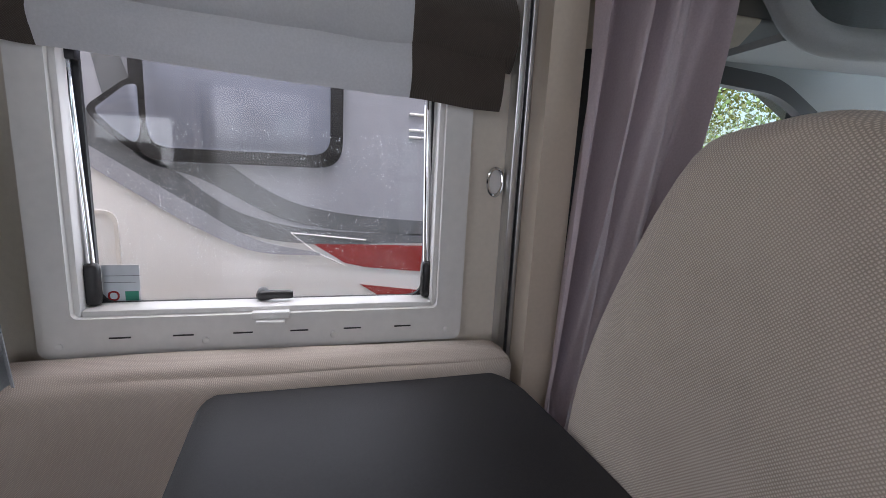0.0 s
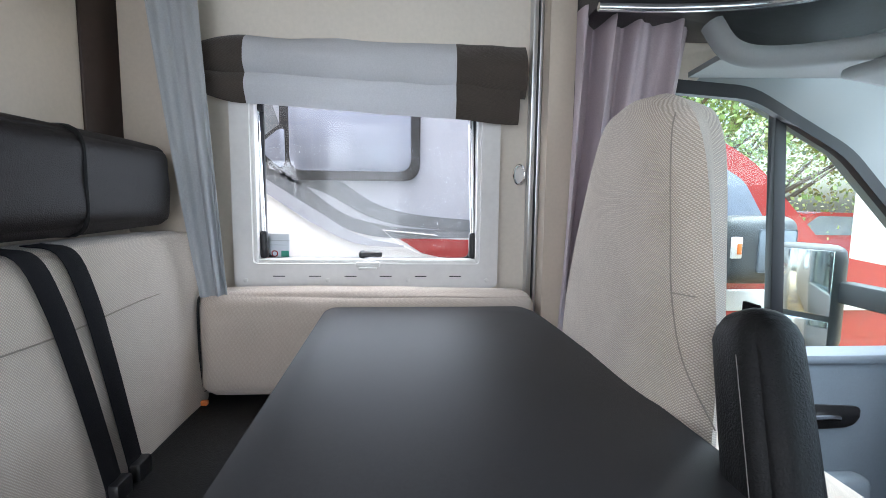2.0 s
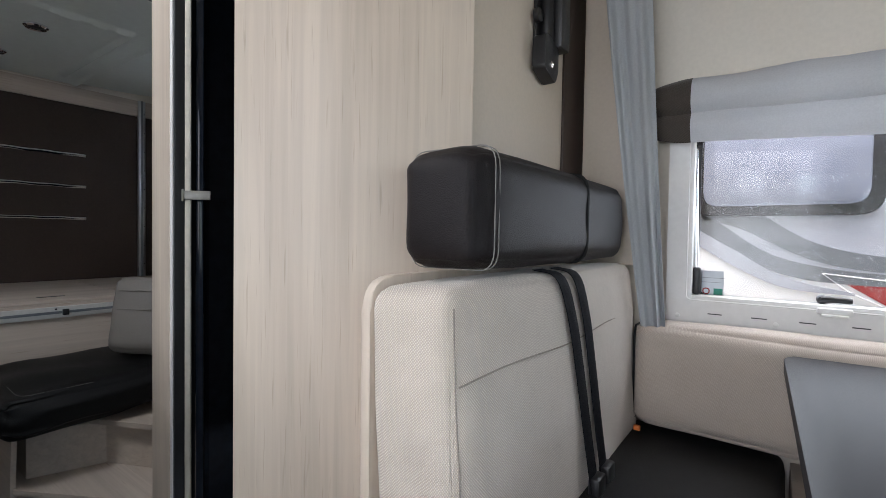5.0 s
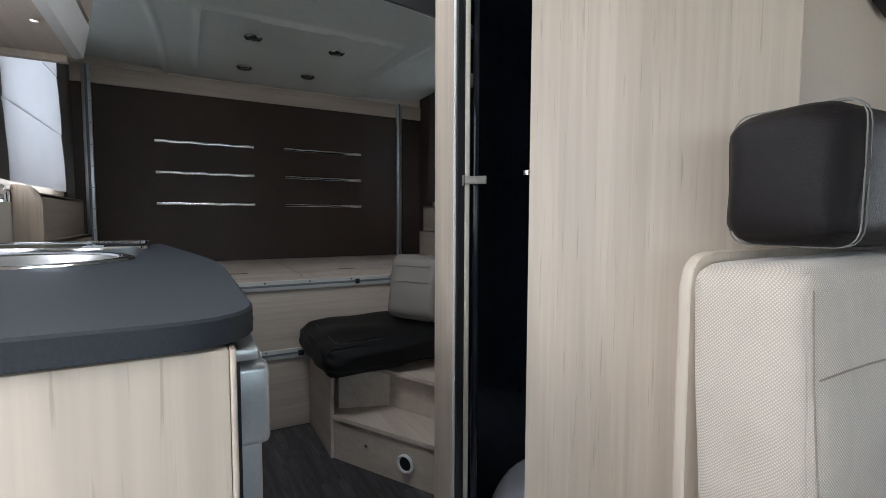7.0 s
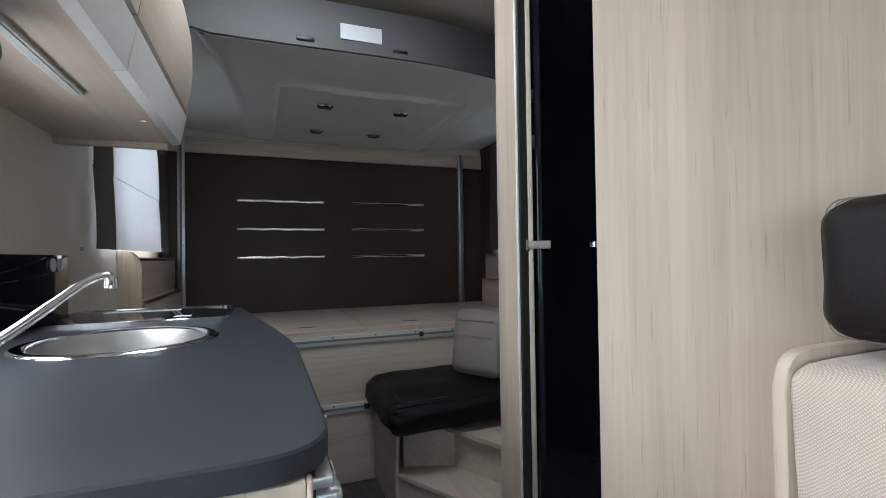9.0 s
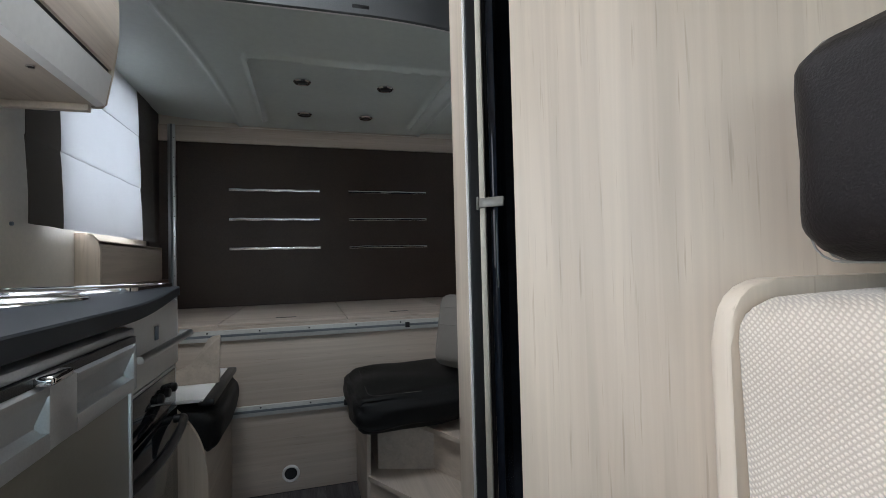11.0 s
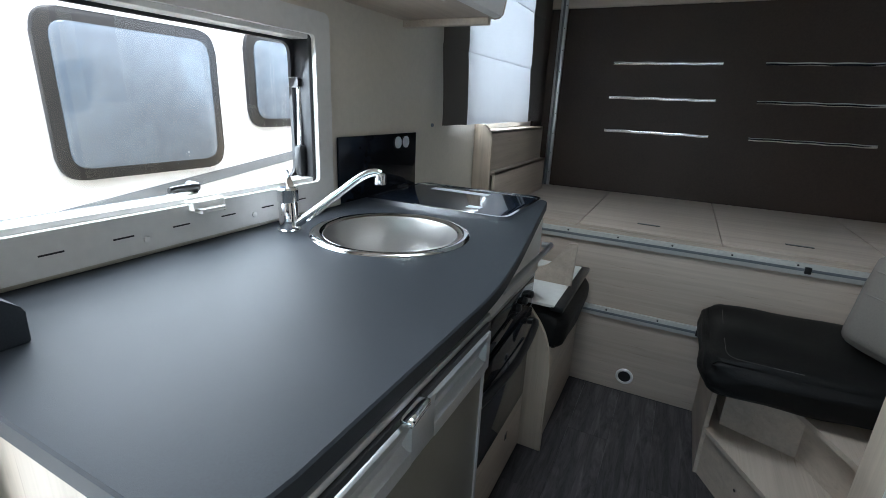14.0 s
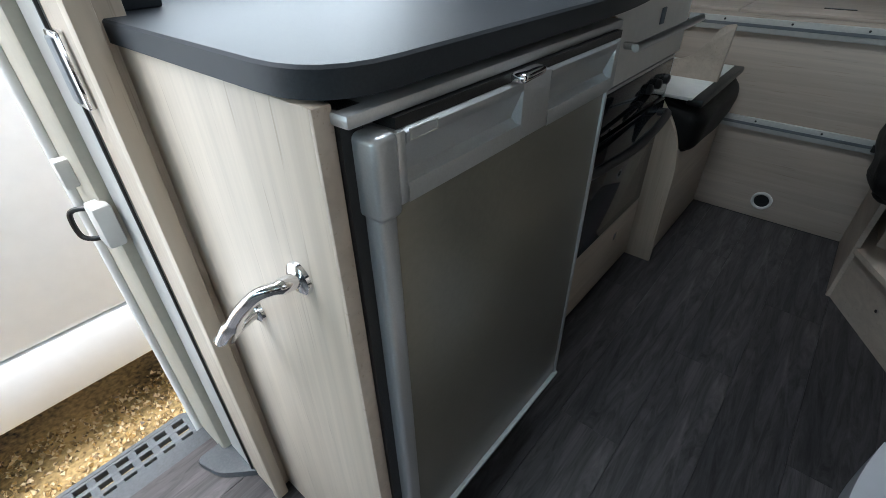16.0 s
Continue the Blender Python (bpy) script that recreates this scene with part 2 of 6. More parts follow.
BLACK_PLASTIC = material("black_plastic", (0.012, 0.012, 0.013), 0.35, fine=200, vary=0.15, bump=0.15, bump_scale=800)
DARK_SHELL = material("dark_grey_mirror_plastic", (0.055, 0.06, 0.065), 0.45, fine=200, vary=0.12, bump=0.3, bump_scale=700)
RUBBER = material("black_rubber", (0.014, 0.015, 0.017), 0.55, fine=200, vary=0.15)
GLOSS_BLACK = material("gloss_black_panel", (0.009, 0.013, 0.021), 0.06, fine=30, vary=0.2, spec=0.28)
ALU = material("brushed_aluminium", (0.62, 0.63, 0.64), 0.34, metal=1.0, fine=300, vary=0.06, stretch=(1, 1, 0.05))
ALU_PAINT = material("grey_painted_aluminium", (0.48, 0.48, 0.46), 0.45, fine=80, vary=0.05)
SILVER = material("silver_fridge_paint", (0.50, 0.51, 0.525), 0.33, metal=0.65, fine=500, vary=0.05)
FRIDGE_FACE = material("dark_steel_laminate", (0.23, 0.22, 0.19), 0.34, metal=0.6, fine=160, vary=0.04)
CHROME = material("chrome", (0.80, 0.80, 0.82), 0.08, metal=1.0, fine=60, vary=0.03)
STEEL = material("stainless_steel", (0.42, 0.41, 0.395), 0.42, metal=1.0, fine=200, vary=0.05, stretch=(1, 1, 8))
GRP = material("grey_green_ceiling_shell", (0.60, 0.64, 0.60), 0.38, fine=40, vary=0.03)
GREY_TRIM = material("dark_grey_bed_trim", (0.10, 0.105, 0.11), 0.7, fine=300, vary=0.1, bump=0.3)
STRAP = material("smoky_clear_plastic", (0.17, 0.165, 0.14), 0.3, fine=60, vary=0.1)
IVORY = material("ivory_seal", (0.50, 0.47, 0.39), 0.55, fine=80, vary=0.05)
WHITE_PAINT = material("white_vehicle_paint", (0.80, 0.81, 0.82), 0.25, fine=20, vary=0.02, coat=0.3)
SHOWER = material("white_shower_plastic", (0.66, 0.68, 0.74), 0.25, fine=20, vary=0.02)
RED = material("red_vehicle_paint", (0.32, 0.026, 0.026), 0.25, fine=20, vary=0.05, coat=0.5)
DECAL_GREY = material("grey_decal", (0.15, 0.165, 0.18), 0.35, fine=40, vary=0.08)
DECAL_PALE = material("pale_grey_decal", (0.36, 0.38, 0.43), 0.35, fine=40, vary=0.04)
DARK_GLASS = material("dark_caravan_glass", (0.13, 0.16, 0.20), 0.06, fine=20, vary=0.1, coat=0.5)
OVEN_GLASS = material("smoked_oven_glass", (0.03, 0.034, 0.04), 0.08, fine=20, vary=0.1, coat=0.3)
# Pale bluish base colour puts a sky reflection into these panes.
PALE_GLASS = material("sky_painted_caravan_glass", (0.22, 0.245, 0.31), 0.06, fine=20, vary=0.05, coat=0.2)
GLASS = glass_material("window_glass", (0.97, 0.98, 0.98))
CAB_GLASS = glass_material("green_tinted_cab_glass", (0.86, 0.95, 0.93))
GREEN = material("green_label", (0.02, 0.22, 0.15), 0.5)
ORANGE = material("orange_reflector", (0.75, 0.20, 0.04), 0.4)
LABEL = material("pale_paper_label", (0.62, 0.66, 0.70), 0.6, fine=80, vary=0.03)
SEAM = material("taupe_seam_thread", (0.30, 0.26, 0.22), 0.9, fine=200, vary=0.1)
STITCH = material("pale_thread", (0.20, 0.19, 0.175), 0.8)
BARK = material("bark", (0.10, 0.075, 0.055), 0.9, fine=30, vary=0.3, bump=0.8, bump_scale=40)
LEAF = material("leaf_green", (0.16, 0.24, 0.06), 0.6, fine=8, vary=0.4)
LEAF_YELLOW = material("leaf_yellow_green", (0.26, 0.28, 0.09), 0.6, fine=8, vary=0.3)
GRAVEL = material("wet_golden_gravel", (0.36, 0.26, 0.12), 0.35, fine=50, vary=0.5, bump=1.0, bump_scale=70)


def pebble_material():
    """Wet gravel pieces, each of its own colour."""
    m = material("wet_pebbles", (0.34, 0.25, 0.13), 0.3, fine=40, vary=0.3)
    t = m.node_tree
    g = t.nodes.new("ShaderNodeNewGeometry")
    r = t.nodes.new("ShaderNodeValToRGB")
    r.color_ramp.elements[0].color = (0.07, 0.05, 0.03, 1)
    r.color_ramp.elements[1].color = (0.80, 0.68, 0.46, 1)
    e = r.color_ramp.elements.new(0.5)
    e.color = (0.48, 0.31, 0.11, 1)
    t.links.new(g.outputs["Random Per Island"], r.inputs[0])
    t.links.new(r.outputs[0], t.nodes["Principled BSDF"].inputs["Base Color"])
    return m


PEBBLES = pebble_material()


def plank_material():
    """Dark vinyl planks: each piece differs a little."""
    m = wood_material("dark_vinyl_plank", (0.086, 0.078, 0.080), (0.014, 0.014, 0.017), "x", rough=0.45)
    t = m.node_tree
    b = t.nodes["Principled BSDF"]
    src = b.inputs["Base Color"].links[0].from_socket
    oi = t.nodes.new("ShaderNodeObjectInfo")
    mr = t.nodes.new("ShaderNodeMapRange")
    mr.inputs[3].default_value, mr.inputs[4].default_value = 0.82, 1.22
    co = t.nodes.new("ShaderNodeTexCoord")
    mp = t.nodes.new("ShaderNodeMapping")
    mp.inputs["Scale"].default_value = (3.0, 22.0, 22.0)
    t.links.new(co.outputs["Object"], mp.inputs[0])
    sn = t.nodes.new("ShaderNodeTexNoise")
    sn.inputs["Scale"].default_value, sn.inputs["Detail"].default_value, sn.inputs["Roughness"].default_value, sn.inputs["Distortion"].default_value = 1.6, 9.0, 0.72, 1.5
    t.links.new(mp.outputs[0], sn.inputs["Vector"])
    sr = t.nodes.new("ShaderNodeMapRange")
    sr.inputs[1].default_value, sr.inputs[2].default_value = 0.34, 0.66
    sr.inputs[3].default_value, sr.inputs[4].default_value = 0.35, 1.9
    t.links.new(sn.outputs[0], sr.inputs[0])
    worn = t.nodes.new("ShaderNodeMix")
    worn.data_type, worn.blend_type = "RGBA", "MULTIPLY"
    worn.inputs[0].default_value = 1.0
    t.links.new(src, worn.inputs[6])
    t.links.new(sr.outputs[0], worn.inputs[7])
    src = worn.outputs[2]
    t.links.new(oi.outputs["Random"], mr.inputs[0])
    mx = t.nodes.new("ShaderNodeMix")
    mx.data_type, mx.blend_type = "RGBA", "MULTIPLY"
    mx.inputs[0].default_value = 1.0
    t.links.new(src, mx.inputs[6])
    t.links.new(mr.outputs[0], mx.inputs[7])
    t.links.new(mx.outputs[2], b.inputs["Base Color"])
    return m


PLANK = plank_material()

# ---- shape helpers ----


def smooth(bm, angle=40):
    lim = radians(angle)
    for f in bm.faces:
        f.smooth = True
    for e in bm.edges:
        if len(e.link_faces) == 2 and e.calc_face_angle(0) > lim:
            e.smooth = False
    return bm


def part(name, bm, mat, parent=None, label="", angle=40):
    """One bmesh as one mesh object, under a thing where one is given."""
    bmesh.ops.recalc_face_normals(bm, faces=bm.faces)
    smooth(bm, angle)
    me = bpy.data.meshes.new(name)
    bm.to_mesh(me)
    bm.free()
    me.materials.append(mat)
    ob = new(name, me)
    if parent is not None:
        ob.parent = parent
        ob.matrix_parent_inverse = parent.matrix_world.inverted()
    if label:
        tagged(ob, label)
    return ob


def thing(name, label, category, at=(0, 0, 0), group="", kind=""):
    ob = new(name)
    ob.empty_display_size = 0.05
    ob.matrix_world = pose(*at)
    bpy.context.view_layer.update()
    return tagged(ob, label, category, group, kind)


def structure(name, bm, mat, label="", angle=40):
    return tagged(part(name, bm, mat, None, label, angle), kind="structure")


def add_box(bm, x0, x1, y0, y1, z0, z1, bev=0.0, seg=2, m=None):
    got = bmesh.ops.create_cube(bm, size=1.0)["verts"]
    for v in got:
        v.co = Vector(((x0 + x1) / 2 + v.co.x * (x1 - x0), (y0 + y1) / 2 + v.co.y * (y1 - y0), (z0 + z1) / 2 + v.co.z * (z1 - z0)))
    if bev:
        es = list({e for v in got for e in v.link_edges})
        got = bmesh.ops.bevel(bm, geom=es, offset=bev, segments=seg, affect="EDGES", profile=0.5)["verts"]
    if m is not None:
        for v in {v for v in got if v.is_valid}:
            v.co = m @ v.co
    return bm


def box(x0, x1, y0, y1, z0, z1, bev=0.0, seg=2, m=None):
    return add_box(bmesh.new(), x0, x1, y0, y1, z0, z1, bev, seg, m)


def place(axis, u, v, w):
    return {"x": (w, u, v), "y": (u, w, v), "z": (u, v, w)}[axis]


def prism(pts, axis, a, b, bev=0.0, seg=2, bm=None):
    """A flat outline (two coordinates) given thickness along an axis."""
    bm = bm or bmesh.new()
    low = [bm.verts.new(place(axis, u, v, a)) for u, v in pts]
    top = [bm.verts.new(place(axis, u, v, b)) for u, v in pts]
    n = len(pts)
    f0, f1 = bm.faces.new(low), bm.faces.new(top[::-1])
    for i in range(n):
        bm.faces.new((low[i], top[i], top[(i + 1) % n], low[(i + 1) % n]))
    if bev:
        es = list(set(f0.edges) | set(f1.edges))
        bmesh.ops.bevel(bm, geom=es, offset=bev, segments=seg, affect="EDGES", profile=0.5)
    return bm


def rounded(pts, r, n=6):
    """An outline with its corners rounded; r may be one radius or one for each corner."""
    out, k = [], len(pts)
    for i, p in enumerate(pts):
        ri = r[i] if isinstance(r, (list, tuple)) else r
        p, a, b = Vector(p), Vector(pts[i - 1]), Vector(pts[(i + 1) % k])
        if ri <= 0:
            out.append(tuple(p))
            continue
        u, w = (a - p).normalized(), (b - p).normalized()
        ri = min(ri, (a - p).length * 0.49, (b - p).length * 0.49)
        s, e = p + u * ri, p + w * ri
        for j in range(n + 1):
            t = j / n
            out.append(tuple(s * (1 - t) ** 2 + p * 2 * t * (1 - t) + e * t * t))
    return out


def rect(u0, u1, v0, v1, r=0.0, n=6):
    return rounded([(u0, v0), (u1, v0), (u1, v1), (u0, v1)], r, n)


def ring(outer, inner, axis, a, b, bm=None):
    """A frame: the band between two outlines of as many points, with thickness."""
    bm = bm or bmesh.new()
    n = len(outer)
    vs = [[bm.verts.new(place(axis, u, v, w)) for u, v in o] for o in (outer, inner) for w in (a, b)]
    o0, o1, i0, i1 = vs
    for i in range(n):
        j = (i + 1) % n
        bm.faces.new((o0[i], o0[j], i0[j], i0[i]))
        bm.faces.new((o1[i], i1[i], i1[j], o1[j]))
        bm.faces.new((o0[i], o1[i], o1[j], o0[j]))
        bm.faces.new((i0[i], i0[j], i1[j], i1[i]))
    return bm


def tube(path, r, n=12, bm=None, flat=1.0, cap=True):
    """A round bar along a path; r may be one radius or one for each point."""
    bm = bm or bmesh.new()
    path = [Vector(p) for p in path]
    rows, last = [], None
    for i, p in enumerate(path):
        d = (path[min(i + 1, len(path) - 1)] - path[max(i - 1, 0)]).normalized()
        if last is None:
            side = d.orthogonal().normalized()
        else:
            side = (last - d * last.dot(d)).normalized()
        last = side
        up = d.cross(side)
        ri = r[i] if isinstance(r, (list, tuple)) else r
        rows.append([bm.verts.new(p + (side * math.cos(2 * math.pi * k / n) + up * math.sin(2 * math.pi * k / n) * flat) * ri) for k in range(n)])
    for a, b in zip(rows, rows[1:]):
        for k in range(n):
            bm.faces.new((a[k], a[(k + 1) % n], b[(k + 1) % n], b[k]))
    if cap:
        bm.faces.new(rows[0][::-1])
        bm.faces.new(rows[-1])
    return bm


def arc(points, n=8):
    """A smooth path through points (Catmull-Rom)."""
    p = [Vector(q) for q in points]
    p = [p[0] * 2 - p[1]] + p + [p[-1] * 2 - p[-2]]
    out = []
    for i in range(1, len(p) - 2):
        for j in range(n):
            t = j / n
            a, b, c, d = p[i - 1], p[i], p[i + 1], p[i + 2]
            out.append(0.5 * (2 * b + (c - a) * t + (2 * a - 5 * b + 4 * c - d) * t * t + (3 * b - a - 3 * c + d) * t ** 3))
    out.append(p[-2])
    return out


def lathe(profile, at, n=32, bm=None, tilt=None, first=True, last=True):
    """A turned shape: (radius, height) pairs round the z axis."""
    bm = bm or bmesh.new()
    rows = []
    for r, z in profile:
        rows.append([bm.verts.new((r * math.cos(2 * math.pi * k / n), r * math.sin(2 * math.pi * k / n), z)) for k in range(n)])
    for a, b in zip(rows, rows[1:]):
        for k in range(n):
            bm.faces.new((a[k], a[(k + 1) % n], b[(k + 1) % n], b[k]))
    if first:
        bm.faces.new(rows[0][::-1])
    if last:
        bm.faces.new(rows[-1])
    m = Matrix.Translation(at) @ (tilt or Matrix())
    for row in rows:
        for v in row:
            v.co = m @ v.co
    return bm


def cushion(sx, sy, sz, r, m, n=14, puff=(0, 0, 0), wob=0.0):
    """An upholstered block: rounded edges, faces that swell, and slight unevenness."""
    bm = bmesh.new()
    bmesh.ops.create_cube(bm, size=2.0)
    bmesh.ops.subdivide_edges(bm, edges=bm.edges[:], cuts=n, use_grid_fill=True)
    half = Vector((sx / 2, sy / 2, sz / 2))
    for v in bm.verts:
        c = v.co.copy()
        q = Vector([half[i] * (math.copysign(1 - (1 - abs(c[i])) ** 1.6, c[i]) if abs(c[i]) < 1 else c[i]) for i in range(3)])
        inner = Vector([max(-(half[i] - r), min(half[i] - r, q[i])) for i in range(3)])
        d = q - inner
        if d.length > 1e-9:
            q = inner + d.normalized() * r
        for i in range(3):
            j, k = (i + 1) % 3, (i + 2) % 3
            q[i] += math.copysign(puff[i], c[i]) * abs(c[i]) ** 3 * (1 - c[j] ** 2) * (1 - c[k] ** 2)
        if wob:
            q += noise.noise_vector(Vector(c) * 2.3 + Vector((sx * 7, sy * 5, sz * 9))) * wob
        v.co = m @ q
    return bm


def sheet(f, nu, nv, thick=0.0):
    """A curved sheet from f(u, v), u and v from 0 to 1, given a thickness."""
    bm = bmesh.new()
    g = [[bm.verts.new(f(i / nu, j / nv)) for j in range(nv + 1)] for i in range(nu + 1)]
    for i in range(nu):
        for j in range(nv):
            bm.faces.new((g[i][j], g[i + 1][j], g[i + 1][j + 1], g[i][j + 1]))
    if thick:
        bmesh.ops.recalc_face_normals(bm, faces=bm.faces)
        bmesh.ops.solidify(bm, geom=bm.faces[:], thickness=thick)
    return bm

# ---- the shell ----


def wall_y(name, y0, y1, x0, x1, z0, z1, holes, mat, label):
    """A wall along x with rectangular openings (x0, x1, z0, z1)."""
    bm = bmesh.new()
    xs = sorted({x0, x1, *[h[0] for h in holes], *[h[1] for h in holes]})
    for a, b in zip(xs, xs[1:]):
        cuts = sorted((h[2], h[3]) for h in holes if h[0] <= a and h[1] >= b)
        z = z0
        for c, d in cuts:
            if c > z:
                add_box(bm, a, b, y0, y1, z, c)
            z = d
        if z < z1:
            add_box(bm, a, b, y0, y1, z, z1)
    bmesh.ops.remove_doubles(bm, verts=bm.verts, dist=1e-5)
    return structure(name, bm, mat, label)


wall_y("wall_lounge", 1.10, 1.14, -3.2, 0.66, -0.3, 2.05, [(-0.165, 0.447, 0.84, 1.36), (-2.82, -2.02, 1.12, 1.80)], WALL, "cream lined side wall with two windows")
wall_y("wall_kitchen", -1.015, -0.972, -3.2, 0.66, -0.3, 2.05, [(-1.195, -0.556, 0.98, 1.31), (-2.82, -2.02, 1.12, 1.80), (-0.43, 0.24, -0.3, 1.88)], WALL, "cream lined side wall with window and doorway")
structure("wall_rear", box(-3.26, -3.2, -1.015, 1.14, -0.3, 2.05), WALL, "cream lined rear wall")
# Ceiling with an invented, unseen hole that houses the fill lamp.
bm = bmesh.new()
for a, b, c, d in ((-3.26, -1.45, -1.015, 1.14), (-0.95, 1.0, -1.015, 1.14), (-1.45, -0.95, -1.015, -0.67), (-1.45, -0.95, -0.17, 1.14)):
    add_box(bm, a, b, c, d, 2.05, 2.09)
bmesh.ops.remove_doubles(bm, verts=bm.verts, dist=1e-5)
# Unseen lid added above the hole to keep the sun out.
structure("unseen_sun_cover", box(-1.50, -0.90, -0.72, -0.12, 2.10, 2.14, 0.015), PLASTIC, "unseen white cover added over the ceiling hole to block sun")
structure("ceiling", bm, WALL, "pale cream lined ceiling with an unseen hole added for a lamp")
floor = structure("floor", box(-3.2, 1.0, -0.972, 1.10, -0.06, -0.004), RUBBER, "dark grey vinyl plank floor")
structure("cab_floor", box(1.0, 2.4, -0.972, 1.10, -0.3, -0.06), RUBBER, "black rubber cab floor")
wall_y("wall_partition", 1.0, 1.10, 0.602, 0.668, 0.0, 2.05, [], CREAM, "cream pillar panel beside the cab")

# cab sides with their sloping window openings
CAB_IN = [(0.72, 0.575), (1.95, 0.56), (1.88, 0.76), (1.756, 0.917), (1.507, 1.165), (1.209, 1.321), (0.947, 1.336), (0.72, 1.33)]
CAB_OUT = [(0.66, -0.3), (2.4, -0.3), (2.4, 0.80), (2.15, 1.05), (1.80, 1.45), (1.40, 2.05), (0.95, 2.05), (0.66, 2.05)]
for nm, a, b in (("wall_cab_lounge_side", 1.10, 1.16), ("wall_cab_kitchen_side", -1.03, -0.98)):
    structure(nm, ring(CAB_OUT, CAB_IN, "y", a, b), PALE_GREY, "pale grey cab side panel with door window")
for nm, a, b in (("door_seal_lounge_side", 1.085, 1.11), ("door_seal_kitchen_side", -0.99, -0.965)):
    c = Vector((1.25, 0.95))
    grow = [tuple(c + (Vector(p) - c) * 1.055) for p in CAB_IN]
    shrink = [tuple(c + (Vector(p) - c) * 0.955) for p in CAB_IN]
    structure(nm, ring(rounded(grow, 0.05, 4), rounded(shrink, 0.05, 4), "y", a, b), RUBBER, "black rubber door window seal")
structure("cab_header", prism([(0.72, 2.05), (0.95, 1.66), (1.45, 1.62), (1.52, 1.66), (1.0, 2.09), (0.72, 2.09)], "y", -0.98, 1.10, 0.01), PALE_GREY, "pale grey cab headliner")
bm = bmesh.new()
for ya, yb in ((1.02, 1.12), (-1.0, -0.9)):
    prism([(1.44, 1.62), (1.50, 1.66), (2.38, 0.90), (2.30, 0.86)], "y", ya, yb, 0.015, bm=bm)
structure("windscreen_pillar", bm, PALE_GREY, "pale grey windscreen pillars")
scr = part("windscreen", prism([(1.50, 1.65), (1.505, 1.655), (2.365, 0.90), (2.36, 0.895)], "y", -0.9, 1.02), CAB_GLASS)
scr.visible_shadow = False
tagged(scr, "tinted windscreen glass", kind="structure")
structure("cab_bulkhead", box(2.34, 2.4, -1.03, 1.16, -0.3, 0.9), GREY_PLASTIC, "grey cab bulkhead below the windscreen")

# ---- window units ----


